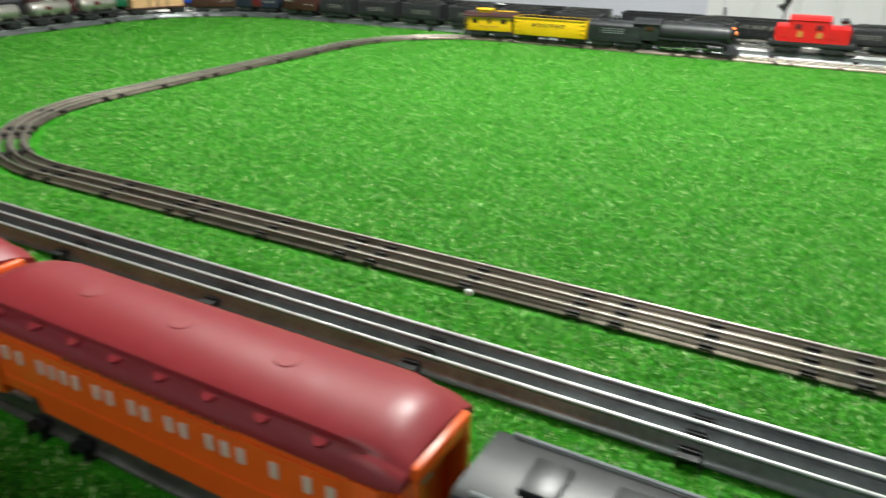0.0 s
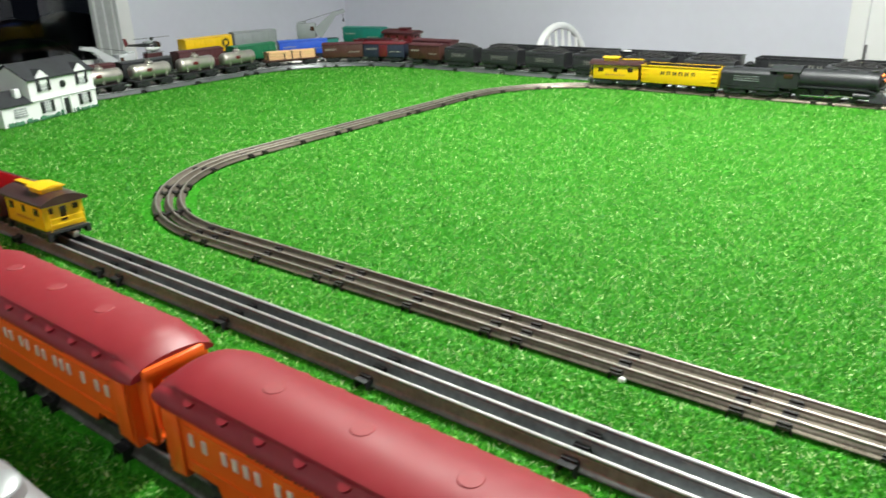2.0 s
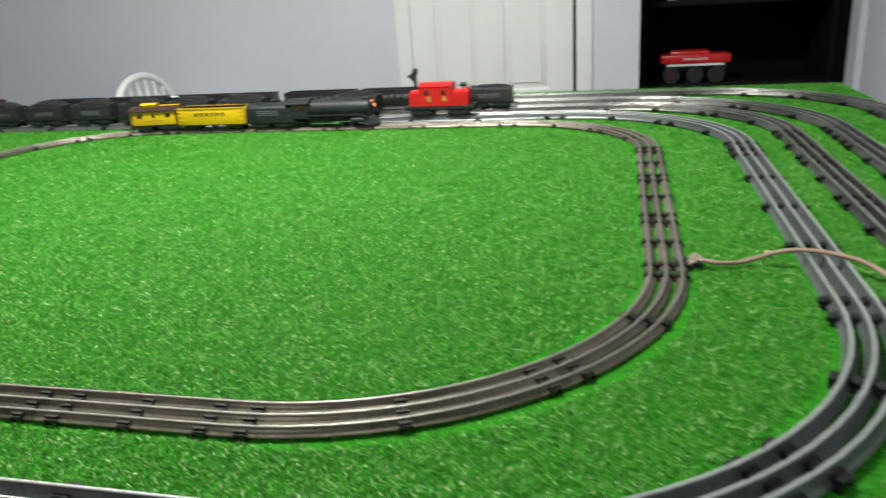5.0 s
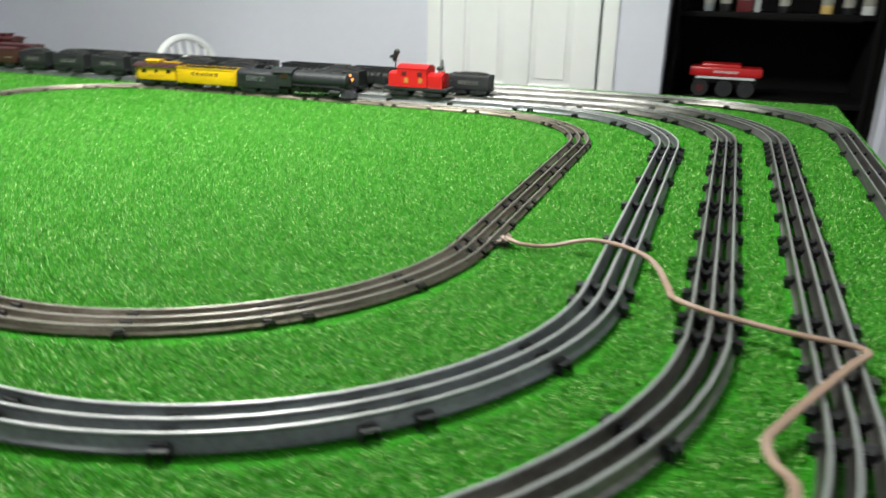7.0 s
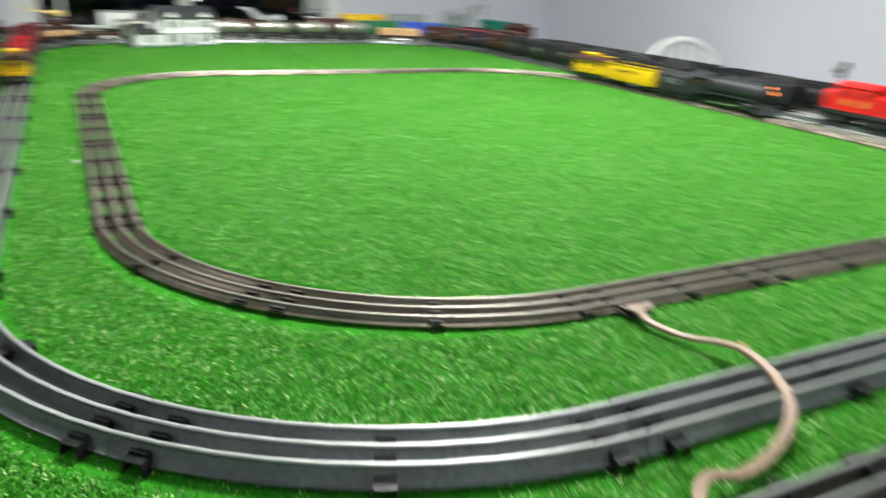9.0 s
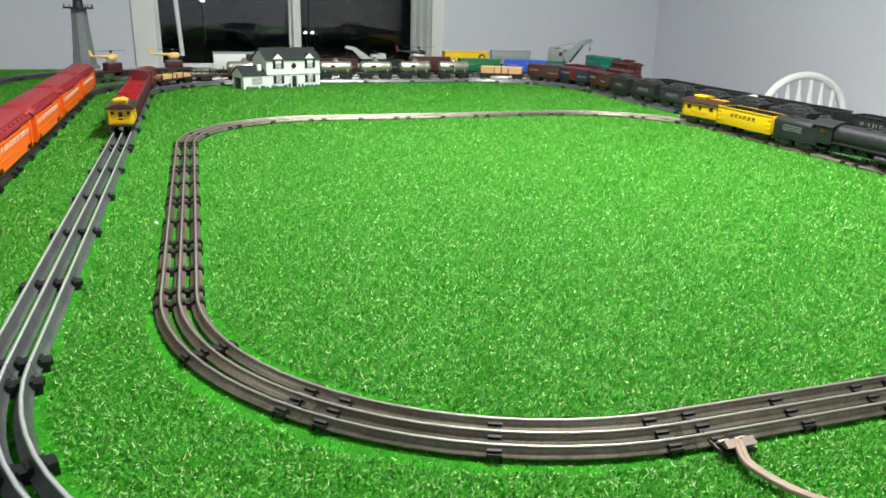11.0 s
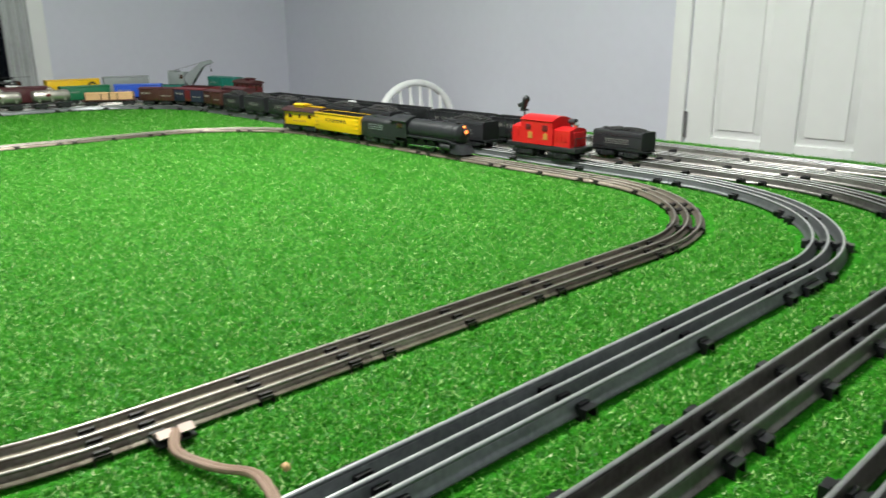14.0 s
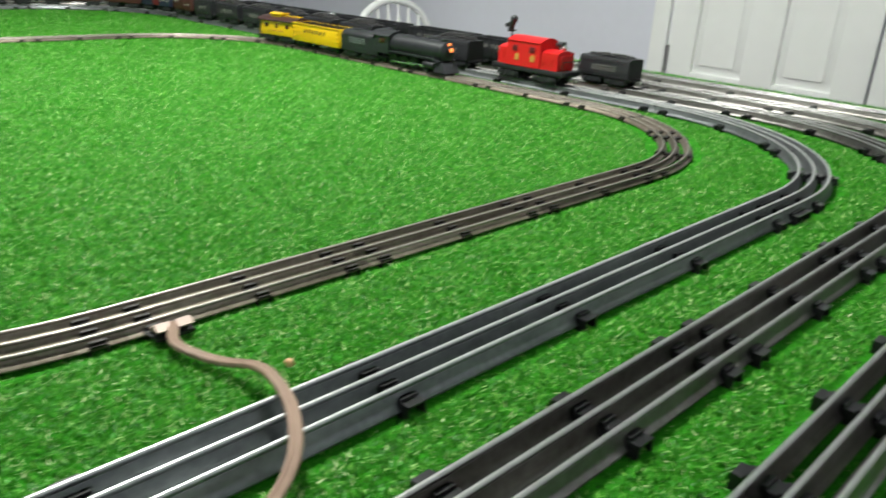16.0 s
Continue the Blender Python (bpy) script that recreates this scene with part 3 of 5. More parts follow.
def passenger_car(m):
    root = thing("passenger_car", m, "orange plastic passenger car with a maroon roof and pale windows", "train car", "orange passenger train")
    L, W = 0.292, 0.062
    z0, z1 = 0.012, 0.064
    # body shell with stepped skirt and vestibule ends
    bm = B()
    prism(bm, [(-0.128, z0), (-0.128, z0 + 0.008), (-0.096, z0 + 0.008), (-0.092, z0), (0.092, z0), (0.096, z0 + 0.008), (0.128, z0 + 0.008), (0.128, z0), (L / 2 - 0.002, z0 - 0.002), (L / 2 - 0.002, z1), (-L / 2 + 0.002, z1), (-L / 2 + 0.002, z0 - 0.002)], "y", -W / 2, W / 2)
    for s in (-1, 1):
        for y in (-1, 1):
            box(bm, (s * (L / 2 + 0.003), y * 0.021, 0.036), (0.012, 0.006, 0.050), 0.002)
            box(bm, (s * (L / 2 - 0.012), y * (W / 2 + 0.0012), 0.037), (0.017, 0.0016, 0.044), 0.0006)
        box(bm, (s * (L / 2 + 0.003), 0, 0.064), (0.013, 0.048, 0.010), 0.003)
        box(bm, (s * (L / 2 + 0.002), 0, 0.014), (0.012, 0.050, 0.003), 0.001)
    for y in (-1, 1):
        box(bm, (0, y * (W / 2 + 0.0006), 0.0285), (L - 0.05, 0.0012, 0.0016), 0.0003)
        box(bm, (0, y * (W / 2 + 0.0006), 0.0545), (L - 0.05, 0.0012, 0.0014), 0.0003)
    body = part("body", bm, "orange", root)
    # roof: curved lower band and a raised upper deck whose step fades out towards the sloping ends
    rings = []
    n = 40
    for k in range(n + 1):
        u = -1 + 2 * k / n
        end = max(0.0, (abs(u) - 0.86) / 0.14)
        step = max(0.0, min(1.0, (0.90 - abs(u)) / 0.08))
        drop = 0.0125 * end ** 2.4
        tuck = 1 - 0.07 * end ** 3
        half = [(0.0345, 0.0618), (0.0345, 0.0636), (0.0341, 0.0660), (0.0330, 0.0690), (0.0312, 0.0716),
                (0.0292, 0.0732), (0.0276 + 0.0006 * step, 0.0740), (0.0272 + 0.0008 * step, 0.0745 + 0.0030 * step), (0.0262, 0.0758 + 0.0028 * step),
                (0.0222, 0.0786 + 0.0018 * step), (0.0155, 0.0814 + 0.0012 * step), (0.0080, 0.0832 + 0.0008 * step), (0.0, 0.0838 + 0.0006 * step)]
        ring = [(y, z) for y, z in half] + [(-y, z) for y, z in half[-2::-1]]
        rings.append([Vector((u * (L / 2 + 0.006), y * tuck, 0.0618 + (z - 0.0618) * (1 - drop / 0.027) * 0.88 if z > 0.0640 else z)) for y, z in ring])
    roof = part("roof", loft(B(), rings), "maroon", root, "maroon plastic roof with small round vents")
    for s in (-1, 1):
        for k in range(8):
            half = [(0.0040 * math.cos(a), 0.0040 * math.sin(a)) for a in [math.pi * j / 8 for j in range(9)]]
            bm = prism(B(), half, "z", 0, 0.0024)
            part("vent", bm, "maroon", roof, at=Matrix.Translation((-0.112 + 0.032 * k, s * 0.0292, 0.0712)) @ Matrix.Rotation(0 if s > 0 else math.pi, 4, "Z") @ Matrix.Rotation(radians(-30), 4, "X"))
    for x in (-0.070, 0.0, 0.070):
        part("hatch", rod(B(), (x, 0, 0.0806), (x, 0, 0.0820), 0.0078, 0.0064, 20), "rubbed_maroon", roof, "rubbed paler round hatch")
    for s in (-1, 1):
        part("end_seam", rod(B(), (s * (L / 2 - 0.012), -0.019, 0.0732), (s * (L / 2 - 0.018), 0.013, 0.0772), 0.0005, n=6), "tuscan", roof)
    # windows
    pane = mesh_of(box(B(), (0, 0, 0), (0.0050, 0.0012, 0.0090), 0.0005), "pale", "window")
    xs = [-0.116, -0.103, -0.084, -0.074, -0.064, -0.054, -0.037, -0.027, -0.010, 0.0, 0.017, 0.027, 0.044, 0.054, 0.064, 0.084, 0.103, 0.116]
    for s in (-1, 1):
        for x in xs:
            part("window", pane, "", body, at=Matrix.Translation((x, s * (W / 2 + 0.0002), 0.0445)))
        part("lettering", bars(B(), -0.062, 0.062, 0.0582, s * W / 2, 16, 0.0032, 0.3), "dark_letter", body)
        part("window", mesh_of(box(B(), (0, 0, 0), (0.0016, 0.011, 0.011), 0.0005), "pale", "window"), "", body, at=Matrix.Translation((s * (L / 2 - 0.0016), 0, 0.046)))
    part("underframe", box(B(), (0, 0, 0.0145), (0.17, 0.030, 0.009), 0.002), "black", root)
    gear(root, L, 0.052, 0.034)
    return root


def tank_car(m, label, group, L=0.150, R=0.0225, domes=(0.0,), mat="silver", z=0.042, mark=False):
    root = thing("tank_car", m, label, "train car", group)
    bm = B()
    n, rings = 24, []
    for x, r in ((-L / 2 + 0.004, 0.35), (-L / 2 + 0.0055, 0.70), (-L / 2 + 0.009, 0.92), (-L / 2 + 0.014, 1), (L / 2 - 0.014, 1), (L / 2 - 0.009, 0.92), (L / 2 - 0.0055, 0.70), (L / 2 - 0.004, 0.35)):
        rings.append([Vector((x, R * r * math.cos(a), z + R * r * math.sin(a))) for a in [2 * math.pi * k / n for k in range(n)]])
    shell = part("tank", loft(bm, rings), mat, root)
    for x in (-L / 2 + 0.020, 0.0, L / 2 - 0.020):
        rings = [[Vector((x + dx, (R + dr) * math.cos(a), z + (R + dr) * math.sin(a))) for a in [2 * math.pi * k / n for k in range(n)]] for dx, dr in ((-0.0016, 0), (-0.0016, 0.0006), (0.0016, 0.0006), (0.0016, 0))]
        part("band", loft(B(), rings, caps=False), mat, shell)
    for d in domes:
        bm = rod(B(), (d, 0, z + R - 0.005), (d, 0, z + R + 0.0035), R * 0.60, R * 0.58, 24)
        ball(bm, (d, 0, z + R + 0.0035), R * 0.58, 1, 1, 0.30, 24)
        dome = part("dome", bm, mat, shell)
        for a in range(3):
            ang = 2.1 * a + 0.5
            part("valve", rod(B(), (d + 0.005 * math.cos(ang), 0.005 * math.sin(ang), z + R + 0.006), (d + 0.005 * math.cos(ang), 0.005 * math.sin(ang), z + R + 0.0125), 0.0021, n=10), mat, dome)
    for s in (-1, 1):
        for x in (-L / 2 + 0.024, 0, L / 2 - 0.024):
            part("ladder_bracket", box(B(), (x, s * (R - 0.003), z - R * 0.72), (0.005, 0.004, 0.012), 0.001), mat, root)
    if mark:
        for s in (-1, 1):
            part("mark", box(B(), (-0.012, s * (R + 0.0002), z + 0.004), (0.016, 0.0012, 0.009), 0.0003), "dark_red", shell)
    bm = box(B(), (0, 0, 0.0175), (L - 0.006, 0.026, 0.005), 0.001)
    for s in (-1, 1):
        box(bm, (s * (L / 2 - 0.004), 0, 0.0175), (0.006, 0.046, 0.005), 0.001)
        box(bm, (0, s * 0.020, 0.0175), (L - 0.01, 0.006, 0.003), 0.0006)
    part("frame", bm, "black", root)
    gear(root, L, 0.028, 0.026)
    return root


def gondola(m, label, group, L, H, mat, inner, W=0.052, letters=None, letter_mat="dark_letter", ribs=7, load=None):
    root = thing("gondola_car", m, label, "train car", group)
    z0 = 0.0145
    bm = B()
    for s in (-1, 1):
        box(bm, (0, s * (W / 2 - 0.0009), z0 + H / 2), (L, 0.0018, H), 0.0003)
        box(bm, (s * (L / 2 - 0.0009), 0, z0 + H / 2), (0.0018, W - 0.0037, H), 0.0003)
        box(bm, (0, s * (W / 2 + 0.0004), z0 + H - 0.0012), (L + 0.002, 0.0024, 0.0024), 0.0004)
        for k in range(3):
            for e in (-1, 1):
                box(bm, (e * (L / 2 - 0.008), s * (W / 2 + 0.0006), z0 + H * (0.28 + 0.24 * k)), (0.014, 0.0016, 0.0014), 0.0003)
    body = part("body", bm, mat, root)
    if ribs > 7:
        rib = mesh_of(box(B(), (0, 0, 0), (0.003, 0.002, H - 0.003), 0.0004), mat, "rib")
        for s in (-1, 1):
            for k in range(ribs):
                part("rib", rib, "", body, at=Matrix.Translation((-L / 2 + L * (k + 0.5) / ribs, s * (W / 2 + 0.0010), z0 + H / 2)))
    bm = box(B(), (0, 0, z0 + 0.001), (L - 0.0044, W - 0.0044, 0.002))
    for s in (-1, 1):
        box(bm, (0, s * (W / 2 - 0.0024), z0 + H / 2 + 0.001), (L - 0.0044, 0.0010, H - 0.003))
        box(bm, (s * (L / 2 - 0.0024), 0, z0 + H / 2 + 0.001), (0.0010, W - 0.0054, H - 0.003))
    part("lining", bm, inner, root)
    if letters:
        x0, x1, n, h = letters
        for s in (-1, 1):
            bm = B()
            bars(bm, x0, x1, z0 + H * 0.60, s * W / 2, n, h)
            part("lettering", bm, letter_mat, body)
    part("underframe", box(B(), (0, 0, 0.0125), (L - 0.012, 0.020, 0.004), 0.001), "black", root)
    gear(root, L, 0.032, 0.028)
    if load == "coal":
        bm = B()
        rnd = random.Random(int(abs(m.translation.x) * 1000))
        nx, ny = 14, 6
        vs = [[bm.verts.new((-L / 2 + 0.005 + (L - 0.01) * i / nx, -W / 2 + 0.005 + (W - 0.01) * j / ny, z0 + H - 0.004 + 0.009 * math.sin(math.pi * j / ny) * math.sin(math.pi * i / nx) ** 0.5 + rnd.uniform(0, 0.002))) for j in range(ny + 1)] for i in range(nx + 1)]
        for i in range(nx):
            for j in range(ny):
                bm.faces.new((vs[i][j], vs[i + 1][j], vs[i + 1][j + 1], vs[i][j + 1]))
        part("load", bm, "coal", root)
    return root


def caboose(m, label, group, mat="yellow", roof_mat="brown", top="yellow", L=0.128):
    root = thing("caboose", m, label, "caboose", group)
    W, z0, z1 = 0.050, 0.016, 0.049
    bl = L - 0.018
    body = part("body", box(B(), (0, 0, (z0 + z1) / 2), (bl, W, z1 - z0), 0.0008), mat, root)
    glass = mesh_of(box(B(), (0, 0, 0), (0.0125, 0.0014, 0.0095), 0.0004), "glass_dark", "window")
    small = mesh_of(box(B(), (0, 0, 0), (0.0075, 0.0014, 0.0095), 0.0004), "glass_dark", "window")
    for s in (-1, 1):
        for x, me in ((-0.28 * L, glass), (0.0, small), (0.28 * L, glass)):
            part("window", me, "", body, at=Matrix.Translation((x, s * W / 2, 0.0385)))
        endw = mesh_of(box(B(), (0, 0, 0), (0.0014, 0.008, 0.018), 0.0004), "glass_dark", "door")
        part("door", endw, "", body, at=Matrix.Translation((s * bl / 2, 0, 0.034)))
        for y in (-0.0155, 0.0155):
            part("window", mesh_of(box(B(), (0, 0, 0), (0.0014, 0.007, 0.007), 0.0004), "glass_dark", "window"), "", body, at=Matrix.Translation((s * bl / 2, y, 0.040)))
        bm = B()
        bars(bm, -0.024, 0.026, 0.0265, s * W / 2, 9, 0.004)
        part("lettering", bm, "gold" if mat == "yellow" else "lettering", body)
    prof = [(W / 2 + 0.004, z1 - 0.0005), (W / 2 + 0.004, z1 + 0.002)] + arch(W + 0.004, z1 + 0.0035, z1 + 0.0105, 10) + [(-W / 2 - 0.004, z1 + 0.002), (-W / 2 - 0.004, z1 - 0.0005)]
    roof = part("roof", prism(B(), prof, "x", -L / 2 - 0.001, L / 2 + 0.001), roof_mat, root, "glossy dark brown overhanging roof")
    bm = box(B(), (0.016, 0, z1 + 0.0105), (0.034, 0.026, 0.009), 0.001)
    cup = part("cupola", bm, top, root)
    prof = [(0.0155, z1 + 0.0148)] + arch(0.031, z1 + 0.0156, z1 + 0.0182, 8) + [(-0.0155, z1 + 0.0148)]
    part("cupola_roof", prism(B(), prof, "x", -0.004, 0.036), top if mat == "yellow" else roof_mat, cup)
    part("roof_walk", box(B(), (-0.034, 0, z1 + 0.0118), (0.052, 0.010, 0.0015), 0.0003), top if mat == "yellow" else roof_mat, roof)
    bm = box(B(), (0, 0, 0.0145), (L, 0.048, 0.0035), 0.0006)
    box(bm, (0, 0, 0.0115), (0.05, 0.040, 0.004), 0.0008)
    part("platform", bm, "black", root)
    for s in (-1, 1):
        bm = B()
        x = s * (L / 2 - 0.002)
        for y in (-0.021, 0.021):
            rod(bm, (x, y, 0.015), (x, y, 0.050), 0.0008, n=6)
        for z in (0.024, 0.031):
            rod(bm, (x, -0.021, z), (x, 0.021, z), 0.0007, n=6)
        part("railing", bm, mat, root)
        for y in (-1, 1):
            part("step", box(B(), (s * (L / 2 - 0.006), y * 0.024, 0.0100), (0.010, 0.006, 0.010), 0.0006), "black", root)
    gear(root, L, 0.034, 0.026)
    return root


def coal_tender(m, label, group, L=0.136, H=0.046, W=0.050, coal=True, text=True, heap=0.0125):
    root = thing("tender", m, label, "tender", group)
    z0 = 0.017
    prof = [(W / 2, z0), (W / 2, z0 + H - 0.006), (W / 2 - 0.002, z0 + H - 0.0015), (W / 2 - 0.006, z0 + H)] + [(-W / 2 + 0.006, z0 + H), (-W / 2 + 0.002, z0 + H - 0.0015), (-W / 2, z0 + H - 0.006), (-W / 2, z0)]
    bm = prism(B(), prof, "x", -L / 2 + 0.004, L / 2 - 0.004)
    for s in (-1, 1):
        box(bm, (0, s * W / 2, z0 + 0.006), (L - 0.012, 0.0012, 0.0012), 0.0002)
        box(bm, (0, s * W / 2, z0 + H - 0.009), (L - 0.012, 0.0012, 0.0010), 0.0002)
    body = part("body", bm, "black", root)
    if coal:
        bm = B()
        rnd = random.Random(int(abs(m.translation.x) * 997))
        nx, ny = 10, 6
        grid = [[bm.verts.new(((2 * i / nx - 1) * (L / 2 - 0.013) + 0.006, (2 * j / ny - 1) * (W / 2 - 0.008), z0 + H - 0.004 + heap * (1 - (2 * i / nx - 1) ** 4) * (1 - 0.55 * (2 * j / ny - 1) ** 2))) for j in range(ny + 1)] for i in range(nx + 1)]
        for i in range(nx):
            for j in range(ny):
                bm.faces.new((grid[i][j], grid[i + 1][j], grid[i + 1][j + 1], grid[i][j + 1]))
        for k in range(210):
            u, v = rnd.uniform(-1, 1), rnd.uniform(-1, 1)
            r = rnd.uniform(0.0018, 0.0034)
            z = z0 + H - 0.002 + heap * (1 - u ** 4) * (1 - 0.55 * v * v)
            bmesh.ops.create_icosphere(bm, subdivisions=1, radius=r, matrix=Matrix.Translation((u * (L / 2 - 0.014) + 0.006, v * (W / 2 - 0.009), z)))
        part("coal", bm, "coal", root, "heap of black coal")
        part("hatch", rod(B(), (-L / 2 + 0.018, 0, z0 + H - 0.001), (-L / 2 + 0.018, 0, z0 + H + 0.004), 0.007, 0.006, 16), "black", body)
    else:
        bm = B()
        for s in (-1, 1):
            rod(bm, (-L / 2 + 0.012, s * (W / 2 - 0.004), z0 + H + 0.001), (L / 2 - 0.012, s * (W / 2 - 0.004), z0 + H + 0.001), 0.0010, n=6)
        part("rail_trim", bm, "grey", body)
        for x in (-0.035, 0.0, 0.03):
            part("hatch", box(B(), (x, 0, z0 + H + 0.001), (0.016, 0.022, 0.003), 0.0008), "black", body)
    if text:
        for s in (-1, 1):
            for dz, h in ((0.55, 0.0012), (0.33, 0.0010)):
                part("stripe", box(B(), (0, s * (W / 2 + 0.0003), z0 + H * dz), (L * 0.46, 0.0006, h)), "faint", body)
            part("lettering", bars(B(), -L * 0.22, L * 0.22, z0 + H * 0.44, s * W / 2, 12, 0.0035), "faint", body)
    part("frame", box(B(), (0, 0, 0.0148), (L, 0.042, 0.0045), 0.0008), "black", root)
    gear(root, L, 0.034, 0.030)
    return root


def flat_car(m, label, group, L, mat, stakes=0, name="flat_car"):
    root = thing(name, m, label, "train car", group)
    part("deck", box(B(), (0, 0, 0.0185), (L, 0.050, 0.005), 0.0008), mat, root)
    part("sill", box(B(), (0, 0, 0.0140), (L - 0.02, 0.018, 0.0045), 0.0008), "black", root)
    for s in (-1, 1):
        for k in range(stakes):
            part("stake", box(B(), (-L / 2 + 0.012 + (L - 0.024) * k / (stakes - 1), s * 0.0255, 0.031), (0.003, 0.002, 0.026), 0.0004), mat, root)
    gear(root, L, 0.030, 0.026)
    return root


def box_car(m, label, group, L, H, mat, roof, W=0.050, door=None, letters=True, name="box_car"):
    root = thing(name, m, label, "train car", group)
    z0 = 0.016
    body = part("body", box(B(), (0, 0, z0 + H / 2), (L, W, H), 0.0008), mat, root)
    prof = [(W / 2 + 0.0015, z0 + H)] + arch(W + 0.003, z0 + H + 0.0012, z0 + H + 0.006, 8) + [(-W / 2 - 0.0015, z0 + H)]
    part("roof", prism(B(), prof, "x", -L / 2 - 0.0015, L / 2 + 0.0015), roof, root)
    for s in (-1, 1):
        bm = box(B(), (0, s * (W / 2 + 0.0008), z0 + H / 2), (L * 0.20, 0.0018, H - 0.004), 0.0004)
        part("door", bm, door or mat, body)
        if letters:
            part("lettering", bars(B(), -L * 0.43, -L * 0.15, z0 + H * 0.62, s * W / 2, 6, 0.006), "lettering", body)
            part("lettering", bars(B(), L * 0.15, L * 0.43, z0 + H * 0.42, s * W / 2, 8, 0.004), "lettering", body)
        bm = B()
        for k in range(8):
            box(bm, (-L / 2 + L * (k + 0.5) / 8, s * (W / 2 + 0.0003), z0 + H / 2), (0.0014, 0.0014, H - 0.002))
        part("rib", bm, mat, body)
    part("underframe", box(B(), (0, 0, 0.0135), (L - 0.012, 0.022, 0.005), 0.0008), "black", root)
    gear(root, L, 0.032, 0.028)
    return root


def steam_locomotive(m):
    root = thing("steam_locomotive", m, "worn black die-cast steam locomotive with an orange headlight", "locomotive", "running train")
    n = 20
    zc, R = 0.0445, 0.0235
    rings = []
    for x, r in ((-0.050, 1.0), (0.030, 1.0), (0.060, 0.98), (0.082, 0.95), (0.090, 0.90), (0.0935, 0.72), (0.095, 0.40)):
        rings.append([Vector((x, R * r * math.cos(a), zc + R * r * math.sin(a))) for a in [2 * math.pi * k / n for k in range(n)]])
    boiler = part("boiler", loft(B(), rings), "grey_black", root)
    for x in (-0.015, 0.02, 0.052, 0.078):
        rings = [[Vector((x + dx, (R + 0.0005) * math.cos(a), zc + (R + 0.0005) * math.sin(a))) for a in [2 * math.pi * k / n for k in range(n)]] for dx in (-0.0008, 0.0008)]
        part("boiler_band", loft(B(), rings, caps=False), "grey_black", boiler)
    bm = rod(B(), (0.080, 0, zc + R - 0.003), (0.080, 0, zc + R + 0.0022), 0.0062, 0.0066, 16)
    part("chimney", bm, "black", boiler)
    for x in (0.042, 0.010):
        bm = rod(B(), (x, 0, zc + R - 0.003), (x, 0, zc + R + 0.0008), 0.0060, 0.0056, 16)
        ball(bm, (x, 0, zc + R + 0.0008), 0.0056, 1, 1, 0.35, 14)
        part("dome", bm, "grey_black", boiler)
    lamp = part("headlight", rod(B(), (0.092, 0, zc + 0.006), (0.1000, 0, zc + 0.006), 0.0052, n=16), "black", boiler)
    part("lens", rod(B(), (0.0998, 0, zc + 0.006), (0.1012, 0, zc + 0.006), 0.0042, n=16), "headlight", lamp, "glowing orange lens")
    part("marker_light", rod(B(), (0.0935, 0, zc + 0.0165), (0.0965, 0, zc + 0.0165), 0.0026, n=10), "headlight", boiler, "small glowing orange marker")
    # casing below the boiler and running boards
    part("running_board", prism(B(), [(-0.050, 0.0315), (0.070, 0.0315), (0.090, 0.026), (0.090, 0.0235), (0.068, 0.0285), (-0.050, 0.0285)], "y", -0.0265, 0.0265), "grey_black", root)
    part("skirt", box(B(), (0.012, 0, 0.036), (0.128, 0.041, 0.013), 0.002), "grey_black", root)
    part("frame", box(B(), (0.0, 0, 0.018), (0.165, 0.021, 0.014), 0.002), "black", root)
    for s in (-1, 1):
        part("cylinder", rod(B(), (0.052, s * 0.0205, 0.0165), (0.080, s * 0.0205, 0.0165), 0.0072, n=16), "black", root)
    bm = loft(B(), [[(0.080, -0.024, 0.004), (0.080, 0.024, 0.004), (0.080, 0.021, 0.028), (0.080, -0.021, 0.028)], [(0.106, -0.021, 0.004), (0.106, 0.021, 0.004), (0.096, 0.017, 0.023), (0.096, -0.017, 0.023)], [(0.111, -0.012, 0.004), (0.111, 0.012, 0.004), (0.100, 0.010, 0.017), (0.100, -0.010, 0.017)]])
    part("pilot", bm, "grey_black", root)
    # cab
    prof = [(0.0265, 0.024), (0.0265, 0.059)] + arch(0.053, 0.061, 0.0715, 10) + [(-0.0265, 0.059), (-0.0265, 0.024)]
    cab = part("cab", prism(B(), prof, "x", -0.090, -0.048), "grey_black", root)
    prof = [(0.0285, 0.0600)] + arch(0.057, 0.0615, 0.0725, 10) + [(-0.0285, 0.0600)]
    part("cab_roof", prism(B(), prof, "x", -0.104, -0.046), "grey_black", cab)
    for s in (-1, 1):
        part("cab_window", box(B(), (-0.068, s * 0.0266, 0.051), (0.017, 0.0012, 0.011), 0.0003), "glass_dark", cab)
    # wheels and rods
    for x in (-0.040, -0.010, 0.020):
        for s in (-1, 1):
            bm = rod(B(), (x, s * 0.0135, 0.0125), (x, s * 0.0195, 0.0125), 0.0125, n=24)
            rod(bm, (x, s * 0.0195, 0.0125), (x, s * 0.0205, 0.0125), 0.0045, n=12)
            box(bm, (x, s * 0.0198, 0.0060), (0.011, 0.0008, 0.005))
            part("driver_wheel", bm, "black", root)
    for s in (-1, 1):
        bm = box(B(), (-0.010, s * 0.0218, 0.0100), (0.066, 0.0014, 0.0030), 0.0005)
        box(bm, (0.028, s * 0.0232, 0.0135), (0.052, 0.0012, 0.0022), 0.0004)
        part("side_rod", bm, "chrome", root, "bright nickel side rod")
